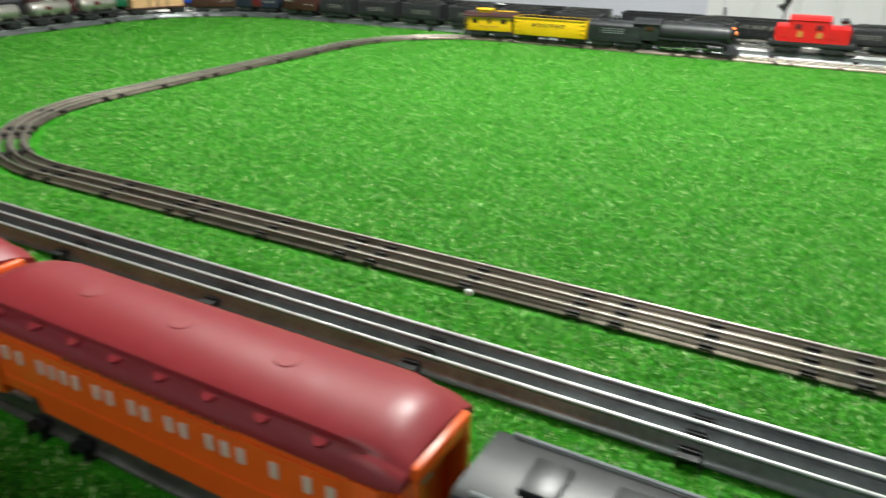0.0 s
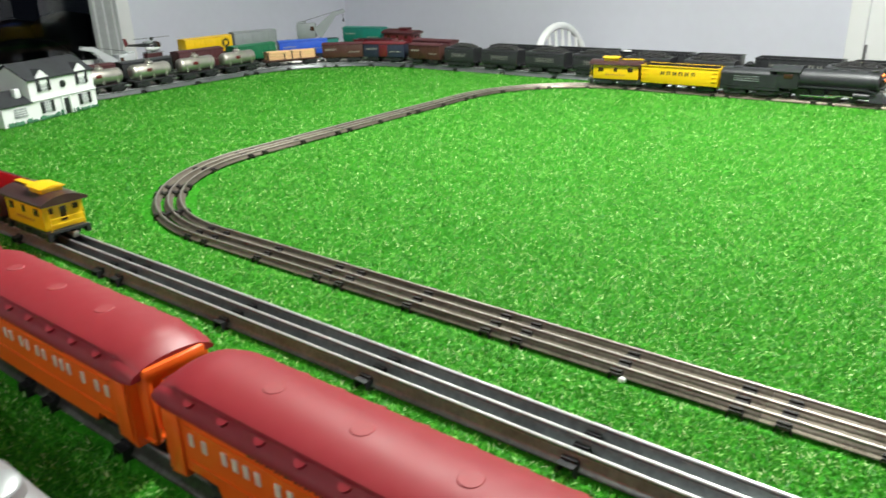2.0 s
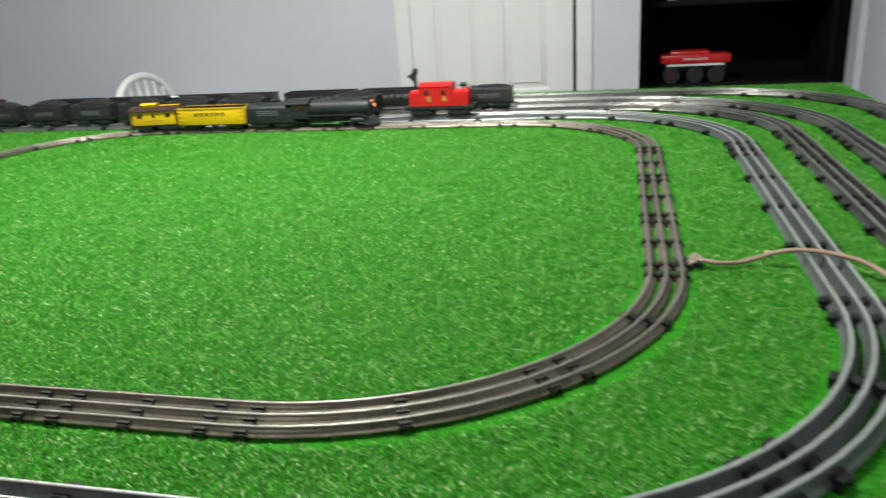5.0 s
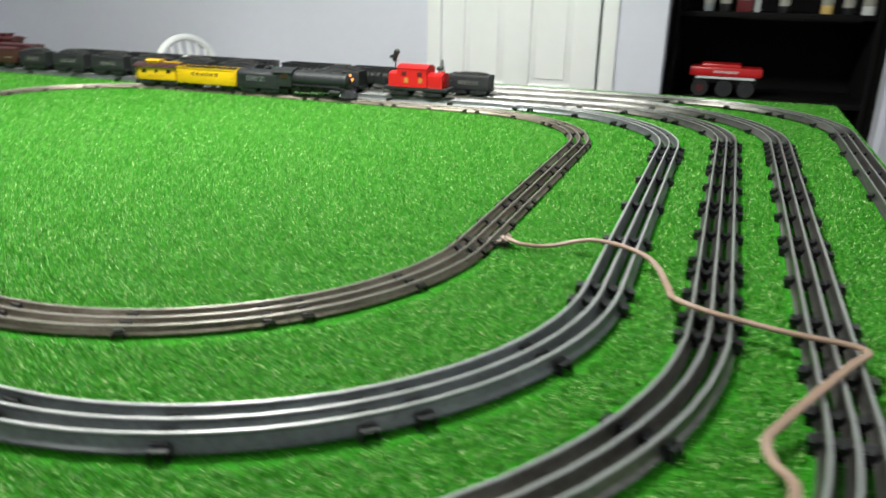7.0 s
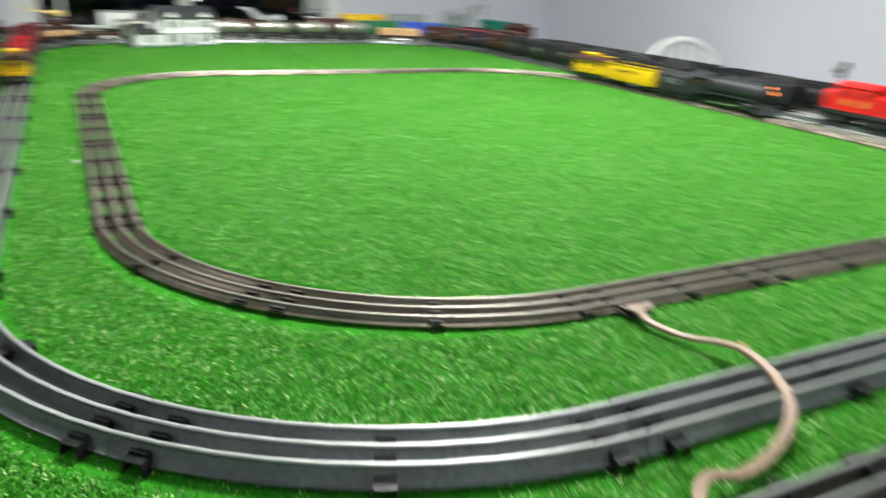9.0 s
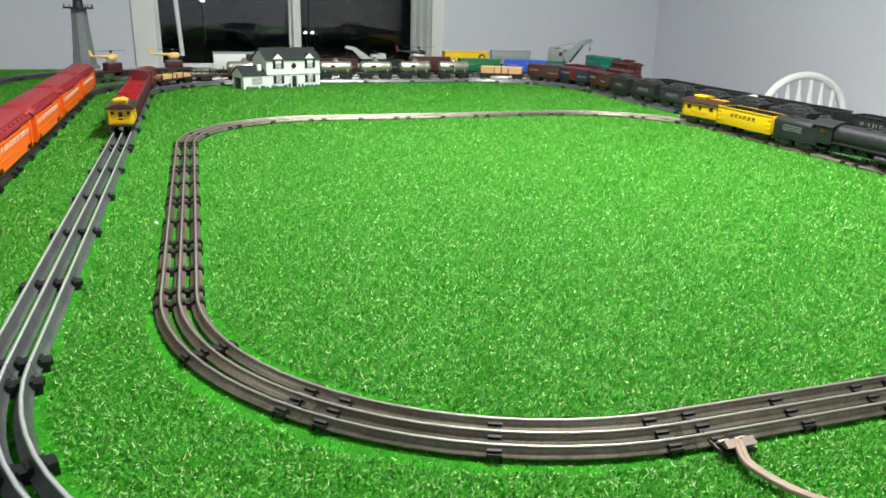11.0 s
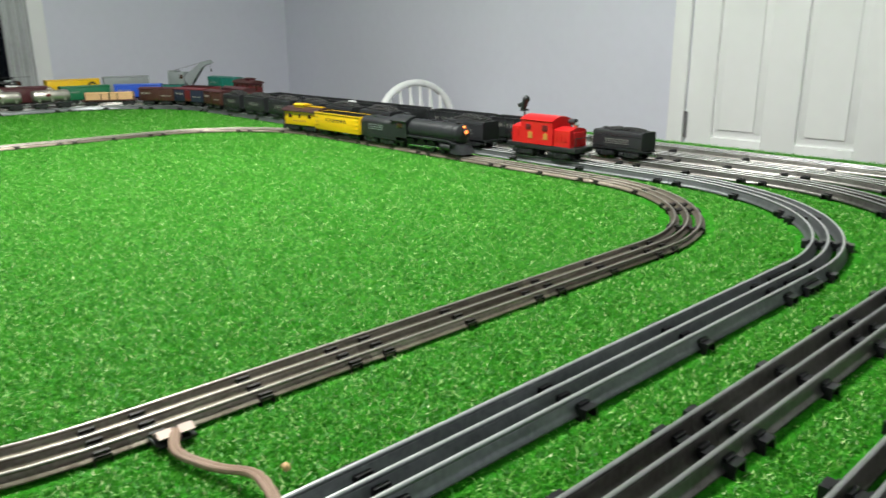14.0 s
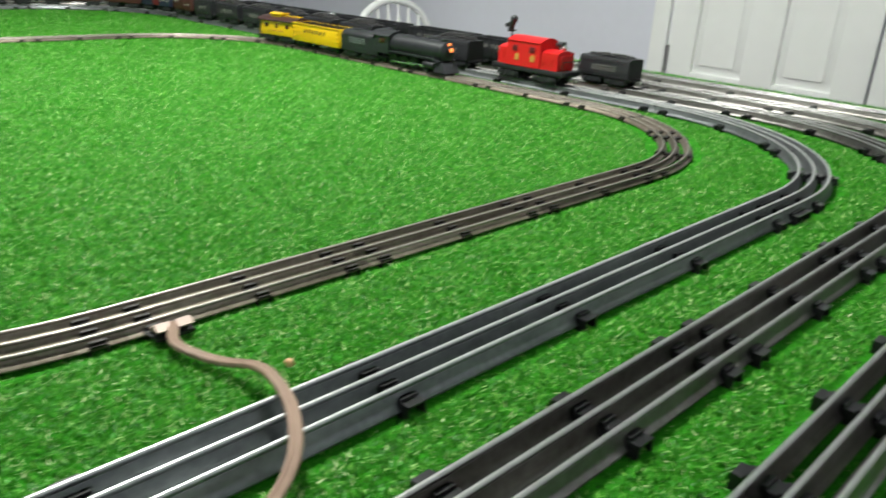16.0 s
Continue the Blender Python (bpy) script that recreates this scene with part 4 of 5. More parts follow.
    for x, y0 in ((0.050, 0.0145), (0.092, 0.0145), (-0.072, 0.0145), (-0.094, 0.0145)):
        for s in (-1, 1):
            part("pony_wheel", wheel_mesh(0.0070), "", root, at=Matrix.Translation((x, s * y0, 0.0070)) @ Matrix.Rotation(0 if s < 0 else math.pi, 4, "Z"))
    part("trailing_truck", box(B(), (-0.083, 0, 0.0125), (0.040, 0.040, 0.006), 0.0015), "black", root)
    return root


def streamlined_tender(m):
    root = thing("tender", m, "worn black die-cast tender with rounded top edges and lined sides", "tender", "running train")
    L, W = 0.122, 0.052
    prof = [(W / 2, 0.016), (W / 2, 0.050)] + arch(W, 0.052, 0.0635, 12, power=3.0) + [(-W / 2, 0.050), (-W / 2, 0.016)]
    rings = [[Vector((x, y * k, 0.016 + (z - 0.016) * (0.94 + 0.06 * k))) for y, z in prof] for x, k in ((-L / 2, 0.90), (-L / 2 + 0.004, 1), (L / 2 - 0.004, 1), (L / 2, 0.93))]
    body = part("body", loft(B(), rings), "grey_black", root)
    for s in (-1, 1):
        for z in (0.036, 0.041, 0.046):
            part("lettering", box(B(), (-0.006, s * (W / 2 + 0.0002), z), (0.052, 0.0008, 0.0011)), "grey", body)
        part("trim_line", box(B(), (0, s * W / 2, 0.0235), (L - 0.012, 0.0012, 0.0013), 0.0003), "grey_black", body)
    part("hatch", box(B(), (-0.030, 0, 0.0635), (0.018, 0.020, 0.003), 0.0008), "grey_black", body)
    part("frame", box(B(), (0, 0, 0.0148), (L - 0.004, 0.040, 0.0045), 0.0008), "black", root)
    gear(root, L, 0.032, 0.030)
    return root


def switcher(m):
    root = thing("switcher_locomotive", m, "bright red plastic switcher locomotive on a black frame", "locomotive")
    part("frame", box(B(), (0, 0, 0.0190), (0.158, 0.050, 0.009), 0.0015), "black", root)
    prof = [(0.0225, 0.0235), (0.0225, 0.050)] + arch(0.045, 0.0515, 0.0565, 6) + [(-0.0225, 0.050), (-0.0225, 0.0235)]
    bm = prism(B(), prof, "x", -0.066, 0.066)
    for s in (-1, 1):
        box(bm, (s * 0.067, 0, 0.038), (0.003, 0.030, 0.022), 0.001)
        for k in range(3):
            box(bm, (s * (0.036 + 0.009 * k), 0.0228, 0.040), (0.005, 0.0012, 0.014))
            box(bm, (s * (0.036 + 0.009 * k), -0.0228, 0.040), (0.005, 0.0012, 0.014))
    part("hood", bm, "red", root)
    prof = [(0.0255, 0.0235), (0.0255, 0.064)] + arch(0.054, 0.0655, 0.0735, 8) + [(-0.0255, 0.064), (-0.0255, 0.0235)]
    cab = part("cab", prism(B(), prof, "x", -0.044, 0.030), "red", root)
    for s in (-1, 1):
        for x in (-0.026, 0.012):
            part("cab_window", box(B(), (x, s * 0.0257, 0.053), (0.012, 0.0010, 0.010), 0.0003), "dark_red", cab)
        for x in (-0.021, 0.014):
            bm = rod(B(), (x, s * 0.0250, 0.040), (x, s * 0.0262, 0.040), 0.0050, n=12)
            box(bm, (x, s * 0.0258, 0.0345), (0.010, 0.0010, 0.0025))
            part("emblem", bm, "gold", cab)
    bm = rod(B(), (-0.058, 0, 0.055), (-0.058, 0, 0.078), 0.0016, n=8)
    box(bm, (-0.058, 0, 0.078), (0.004, 0.020, 0.003), 0.0006)
    part("mast", bm, "black", root)
    bm = rod(B(), (-0.062, 0.0, 0.079), (-0.055, 0.0, 0.098), 0.0050, 0.0062, 14)
    ball(bm, (-0.055, 0.0, 0.098), 0.0070)
    rod(bm, (-0.072, 0, 0.086), (-0.058, 0, 0.090), 0.0035, 0.0045, 12)
    part("searchlight", bm, "grey_black", root, "dark grey beacon lamp on a mast")
    bm = rod(B(), (0.050, 0, 0.054), (0.050, 0, 0.063), 0.0015, n=8)
    rod(bm, (0.046, 0, 0.0655), (0.060, 0, 0.0655), 0.0045, 0.0055, 12)
    part("horn", bm, "grey_black", root)
    part("bell", ball(B(), (0.060, 0.0, 0.061), 0.0052), "chrome", root, "bright nickel bell")
    for s in (-1, 1):
        bm = B()
        for y in (-0.022, 0.022):
            rod(bm, (s * 0.077, y, 0.023), (s * 0.077, y, 0.040), 0.0008, n=6)
        rod(bm, (s * 0.077, -0.022, 0.040), (s * 0.077, 0.022, 0.040), 0.0008, n=6)
        part("railing", bm, "black", root)
    gear(root, 0.158, 0.038, 0.032)
    return root


def crane_car(m, label, group, mat, boom, flip=1, deep=1.0):
    """A flat car with a turning cab and a lattice boom from its front; boom: length and degrees."""
    root = flat_car(m, label, group, 0.155, "black", name="crane_car")
    bm = box(B(), (-0.020 * flip, 0, 0.048), (0.058, 0.046, 0.046), 0.003)
    box(bm, (-0.020 * flip, 0, 0.023), (0.040, 0.040, 0.006), 0.001)
    box(bm, (-0.034 * flip, 0, 0.073), (0.024, 0.044, 0.006), 0.002)
    cab = part("crane_cab", bm, mat, root)
    part("cab_window", box(B(), (0.0 * flip, 0, 0.056), (0.012, 0.0475, 0.013), 0.0005), "glass_dark", cab)
    length, deg = boom
    a = radians(deg)
    d = Vector((math.cos(a) * flip, 0, math.sin(a)))
    up = Vector((-math.sin(a) * flip, 0, math.cos(a)))
    base = Vector((0.012 * flip, 0, 0.038))
    arm = B()
    for s in (-1, 1):
        ring0 = [base + d * t + up * h + Vector((0, s * 0.012 * (1 - 0.5 * t / length), 0)) for t, h in ((0, 0.009 * deep), (length * 0.75, 0.0075 * deep), (length, -0.002), (length, -0.006 * deep), (length * 0.72, 0.0), (0, -0.009 * deep))]
        ring1 = [p + Vector((0, s * 0.002, 0)) for p in ring0]
        loft(arm, [ring0, ring1])
    for k in range(7):
        t = length * (0.08 + 0.9 * k / 6)
        rod(arm, base + d * t + Vector((0, -0.012, 0)), base + d * t + Vector((0, 0.012, 0)), 0.0016, n=6)
    part("boom", arm, mat, root)
    tip = base + d * length
    c = B()
    rod(c, Vector((-0.034 * flip, 0, 0.076)), tip, 0.0006, n=6)
    rod(c, tip, tip + Vector((0, 0, -0.030)), 0.0006, n=6)
    part("cable", c, "black", root)
    part("hook", rod(B(), tip + Vector((0, 0, -0.038)), tip + Vector((0, 0, -0.028)), 0.003, 0.002, 8), "black", root)
    return root


def helicopter(m, label, mat, tail_mat, glass, belly=None):
    root = thing("toy_helicopter", m, label, "toy helicopter", "toy helicopters")
    bm = ball(B(), (0.020, 0, 0.018), 0.016, 1.35, 0.75, 0.85, 16)
    part("cabin", bm, mat, root)
    if belly:
        part("belly", ball(B(), (0.018, 0, 0.0125), 0.0155, 1.50, 0.80, 0.62, 16), belly, root, "white lower hull")
        for s in (-1, 1):
            part("exhaust", rod(B(), (-0.004, s * 0.007, 0.029), (0.014, s * 0.007, 0.030), 0.0038, n=10), "grey", root)
    part("canopy", ball(B(), (0.030, 0, 0.020), 0.0135, 1.05, 0.80, 0.80, 14), glass, root)
    bm = rod(B(), (0.005, 0, 0.022), (-0.062, 0, 0.027), 0.006, 0.0022, 10)
    part("tail_boom", bm, mat, root)
    part("tail_fin", prism(B(), [(-0.066, 0.024), (-0.054, 0.026), (-0.062, 0.046), (-0.070, 0.046)], "y", -0.0012, 0.0012), tail_mat, root)
    bm = rod(B(), (0.018, 0, 0.030), (0.018, 0, 0.040), 0.0016, n=8)
    rod(bm, (0.014, 0, 0.0395), (0.022, 0, 0.0395), 0.0035, n=8)
    mast = part("mast", bm, "black", root)
    part("rotor", box(B(), (0.018, 0, 0.0412), (0.112, 0.0055, 0.0010), 0.0003), "black", mast)
    for s in (-1, 1):
        bm = rod(B(), (-0.008, s * 0.012, 0.0012), (0.044, s * 0.012, 0.0012), 0.0012, n=6)
        for x in (0.004, 0.032):
            rod(bm, (x, s * 0.012, 0.001), (x, s * 0.008, 0.010), 0.0010, n=6)
        part("skid", bm, "grey", root)
    return root


# ---- trains on the tracks ----
def on(x, y, heading=0.0, z=None):
    return pose(x, y, ZR if z is None else z, 0, 0, heading)


def corner(plan, r, which, theta, z=None):
    """The pose of a car on a loop's corner at theta degrees round its centre, running clockwise."""
    x0, x1, y0, y1 = plan
    cx = x0 + r if "left" in which else x1 - r
    cy = y0 + r if "near" in which else y1 - r
    a = radians(theta)
    return on(cx + r * math.cos(a), cy + r * math.sin(a), theta - 90, z)


# running train on the inner loop's far straight
FAR = L1[3]
steam_locomotive(on(-0.785, FAR, 0, ZR27) @ Matrix.Diagonal((1.12, 1.04, 0.98, 1)))
streamlined_tender(on(-0.945, FAR, 0, ZR27) @ Matrix.Diagonal((1.10, 1.03, 0.97, 1)))
gondola(on(-1.113, FAR, 0, ZR27), "bright yellow toy gondola car with dark lettering and a black inside", "running train", 0.192, 0.043, "yellow", "black", W=0.055, letters=(-0.048, 0.044, 6, 0.0095))
caboose(corner(L1, 0.3175, "far left", 98.6, ZR27) @ Matrix.Rotation(math.pi, 4, "Z") @ Matrix.Scale(1.07, 4), "yellow toy caboose with a glossy dark brown roof", "running train")

# second loop, near straight: yellow caboose, then red hoppers and brown cars round the corner
caboose(on(-1.394, L2[2], 0), "yellow toy caboose with a purple-brown roof standing on the second track", "freight train with red cars", L=0.116)
for x in (-1.536, -1.688, -1.840, -1.992):
    gondola(on(x, L2[2], 0), "red toy hopper car with an empty red inside", "freight train with red cars", 0.142, 0.036, "tuscan", "hopper_red", ribs=9)
box_car(corner(L2, 0.381, "near left", 262), "dark red toy box car with a rounded roof", "freight train with red cars", 0.140, 0.046, "dark_red", "dark_red", name="box_car")
lumber_car = flat_car(corner(L2, 0.381, "near left", 232), "brown toy flat car carrying tan boards", "freight train with red cars", 0.180, "boxcar_brown", 4)
flat_car(corner(L2, 0.381, "near left", 202), "brown toy flat car with short stakes", "freight train with red cars", 0.180, "boxcar_brown", 4)


def board_stack(m, L, rows, cols, label, h=0.006):
    root = thing("lumber_stack", m, label, "lumber stack")
    rnd = random.Random(3)
    w = 0.042 / cols
    for s in (-1, 1):
        for k in range(rows):
            for c in range(cols):
                part("board", box(B(), (s * L / 4 + rnd.uniform(-0.001, 0.001), -0.021 + w * (c + 0.5), h * (k + 0.5)), (L / 2 - 0.004, w - 0.0006, h - 0.0004), 0.0004), "lumber", root)
    for x in (-L / 2 + 0.004, 0, L / 2 - 0.004):
        part("strap", box(B(), (x, 0, rows * h / 2), (0.003, 0.0445, rows * h + 0.001)), "black", root)
    return root


DECK = Matrix.Translation((0, 0, 0.021))
board_stack(lumber_car.matrix_basis @ DECK, 0.150, 2, 4, "tan boards stacked on a brown flat car")

# third loop, near straight: the orange passenger train and its tender
passenger = passenger_car(on(-0.676, L3[2], 0))
for x in (-1.004, -1.332, -1.660):
    copy_thing(passenger, on(x, L3[2], 0))
copy_thing(passenger, on(-1.988, L3[2], 0))
coal_tender(on(-0.440, L3[2], 0), "plain dark grey die-cast tender coupled to an orange car", "orange passenger train", 0.140, 0.048, coal=False, text=False)

# fourth loop, near straight: large silver tank cars
two_dome = tank_car(on(-0.750, L4[2], 0), "silver two-dome toy tank car on a black frame", "silver tank train", 0.212, 0.0270, (-0.045, 0.045), z=0.047)
for x in (-0.980, -1.210):
    copy_thing(two_dome, on(x, L4[2], 0))

# second loop, left side: small silver tank cars and the lumber car
tank = tank_car(on(L2[0], 1.078, 90), "small silver toy tank car with a red mark", "row of silver tank cars", 0.132, 0.0205, (0.0,), mat="brass", mark=True)
for y in (0.750, 0.912, 1.230, 1.384, 1.540):
    copy_thing(tank, on(L2[0], y, 90))
lum = flat_car(corner(L2, 0.381, "far left", 155), "brown toy flat car with black stakes and pale lumber", "mixed freight row", 0.186, "boxcar_brown", 4)
board_stack(lum.matrix_basis @ DECK, 0.170, 3, 4, "two bundles of pale sawn lumber strapped on a flat car", 0.0085)
box_car(corner(L2, 0.381, "far left", 128), "brown toy box car with worn pale lettering", "mixed freight row", 0.136, 0.042, "boxcar_brown", "tuscan")
box_car(corner(L2, 0.381, "far left", 105), "dark blue and maroon toy box car", "mixed freight row", 0.150, 0.042, "navy", "dark_red", door="dark_red")
box_car(on(-1.988, L2[3], 0), "brown toy box car with worn pale lettering", "mixed freight row", 0.126, 0.042, "boxcar_brown", "tuscan")

# second loop, far straight: black tenders with coal, a searchlight flat car, the red switcher
BLACK = "row of black tenders"
tender = coal_tender(on(-1.542, L2[3], 0), "black toy tender heaped with coal, pale lettering on its side", BLACK, 0.134, 0.040)
for x in (-1.698, -1.388, -1.235, -1.073):
    copy_thing(tender, on(x, L2[3], 0))
coal_tender(on(-1.848, L2[3], 0), "short black toy tender heaped with coal", BLACK, 0.118, 0.040)
search = flat_car(on(-0.908, L2[3], 0), "low black toy flat car", BLACK, 0.138, "grey_black")
bm = rod(B(), (-0.070, 0, 0.021), (-0.070, 0, 0.034), 0.005, n=10)
part("lamp_post", bm, "black", search)
bm = rod(B(), (-0.074, 0.010, 0.044), (-0.068, -0.012, 0.044), 0.0130, 0.0145, 18)
lamp_head = part("lamp_head", bm, "grey_black", search)
part("reflector", rod(B(), (-0.0682, -0.0118, 0.044), (-0.0678, -0.0132, 0.044), 0.0125, n=18), "chrome", lamp_head, "bright round reflector")
part("deck_rail", box(B(), (0.006, -0.021, 0.0225), (0.118, 0.004, 0.004), 0.0006), "grey", search)
coal_tender(on(-0.747, L2[3], 0), "black toy tender with green-grey panel and coal", BLACK, 0.128, 0.040)
switcher(on(-0.523, L2[3], 0) @ Matrix.Scale(1.14, 4))

# third loop, far straight: black gondolas behind, and a tender at the end
for k, x in enumerate((-1.700, -1.480, -1.260, -1.090, -0.890, -0.670)):
    gondola(on(x, L3[3], 0), "black toy gondola car with pale lettering", "row of black gondolas", 0.200 if k != 3 else 0.120, 0.043, "black", "black", letters=(-0.070, 0.060, 7, 0.009) if k != 3 else None, letter_mat="faint", ribs=9)
coal_tender(on(-0.413, L3[3], 0), "black toy tender with coal bunker and pale lettering", "row of black gondolas", 0.124, 0.037, heap=0.006)
tagged(part("signal_box", box(B(), (-1.352, L3[3], 0.020 + 0.0425), (0.024, 0.020, 0.024), 0.002), "house_white"), "small white box standing in a black gondola", "box")

# third and fifth loops, left side: coloured box cars, crane, caboose
box_car(corner(L3, 0.381, "far left", 177), "dark green toy box car", "coloured box cars", 0.170, 0.044, "green", "green")
box_car(corner(L3, 0.381, "far left", 148), "bright blue toy box car with white lettering", "coloured box cars", 0.170, 0.044, "blue", "blue")
gondola(corner(L3, 0.381, "far left", 108), "dark maroon toy gondola car", "coloured box cars", 0.150, 0.044, "dark_red", "black")
box_car(on(-2.170 + 0.13, L3[3], 0), "dark maroon toy box car", "coloured box cars", 0.160, 0.044, "tuscan", "tuscan")
emblem_car = box_car(on(L5[0], 1.752, 90), "bright yellow toy container car with a black round emblem", "outer freight row", 0.205, 0.052, "yellow", "yellow", W=0.052, letters=False)
part("emblem", rod(B(), (0.070, -0.0255, 0.046), (0.070, -0.0268, 0.046), 0.0165, n=20), "black", emblem_car, "round black emblem")
part("emblem_core", rod(B(), (0.072, -0.0266, 0.046), (0.072, -0.0272, 0.046), 0.0080, n=16), "yellow", emblem_car)
box_car(corner(L5, 0.381, "far left", 168), "grey toy container car", "outer freight row", 0.180, 0.056, "grey", "grey", letters=False, W=0.052)
crane_car(corner(L5, 0.381, "far left", 131) @ Matrix.Scale(1.28, 4), "grey toy crane car with a raised boom and hook", "outer freight row", "grey", (0.112, 40), 1, 2.0)
box_car(corner(L5, 0.381, "far left", 97), "teal green toy box car", "outer freight row", 0.185, 0.054, "teal", "teal", W=0.052)
caboose(on(-2.375, L5[3], 0) @ Matrix.Scale(1.15, 4), "dark maroon toy caboose with a cupola", "outer freight row", "dark_red", "tuscan", "dark_red", 0.135)
crane_car(on(L4[0], 1.275, 90), "light grey toy crane car with its boom resting low", "boom and helicopter cars", "light_grey", (0.118, 35), -1, 1.9)
gondola(corner(L4, 0.508, "far left", 140), "teal green toy gondola car", "boom and helicopter cars", 0.190, 0.040, "teal", "black")
AUTO = flat_car(corner(L4, 0.508, "far left", 116), "dark brown toy flat car carrying a white automobile", "boom and helicopter cars", 0.180, "tuscan")


def toy_automobile(m):
    root = thing("toy_automobile", m, "small white toy automobile riding on a flat car", "toy car")
    side = [(-0.040, 0.006), (0.040, 0.006), (0.041, 0.013), (0.030, 0.017), (0.016, 0.018), (0.008, 0.027), (-0.018, 0.027), (-0.028, 0.019), (-0.041, 0.016)]
    part("body", prism(B(), side, "y", -0.016, 0.016), "house_white", root)
    for s in (-1, 1):
        part("window", prism(B(), [(-0.022, 0.019), (0.010, 0.019), (0.004, 0.0255), (-0.016, 0.0255)], "y", s * 0.0162 - 0.0005, s * 0.0162 + 0.0005), "glass_dark", root)
        for x in (-0.025, 0.026):
            part("wheel", rod(B(), (x, s * 0.012, 0.007), (x, s * 0.017, 0.007), 0.007, n=16), "black", root)
    return root


toy_automobile(AUTO.matrix_basis @ DECK)
# helicopter and flat cars behind the tank cars
hf = flat_car(on(L5[0], 1.510, 90), "brown toy flat car carrying a helicopter", "boom and helicopter cars", 0.180, "tuscan")
helicopter(hf.matrix_basis @ DECK @ pose(0, 0, 0.018) @ Matrix.Scale(1.22, 4), "black and white toy helicopter with a red tail", "black", "dark_red", "glass_dark", "house_white")
part("cradle", box(B(), (0.018, 0, 0.030), (0.060, 0.030, 0.0175), 0.001), "tuscan", hf)
for plan, th in ((L4, 196), (L4, 222)):
    fc = flat_car(corner(plan, 0.508, "near left", th), "dark toy flat car carrying a yellow helicopter", "boom and helicopter cars", 0.170, "tuscan")
    part("cradle", box(B(), (0.018, 0, 0.034), (0.060, 0.030, 0.026), 0.001), "tuscan", fc)
    helicopter(fc.matrix_basis @ DECK @ pose(0, 0, 0.026), "pale yellow toy helicopter on a flat car", "cream", "cream", "cream")
# no opening is cut: a flat black panel stands for the doorway's shade
box_car(on(L4[0], 0.800, 90), "white toy box car, its open doorway's dark painted as a black panel", "boom and helicopter cars", 0.300, 0.058, "house_white", "grey", door="black", letters=False)
box_car(on(L3[0], 1.100, 90), "dark brown toy box car", "coloured box cars", 0.165, 0.042, "tuscan", "tuscan")
box_car(on(L3[0], 1.285, 90), "dark toy box car with faint lettering", "coloured box cars", 0.165, 0.040, "black", "black")
box_car(on(L3[0], 1.478, 90), "dark maroon toy box car", "coloured box cars", 0.165, 0.050, "tuscan", "tuscan")
gondola(on(L3[0], 0.925, 90), "brown toy gondola car", "coloured box cars", 0.150, 0.040, "boxcar_brown", "black")


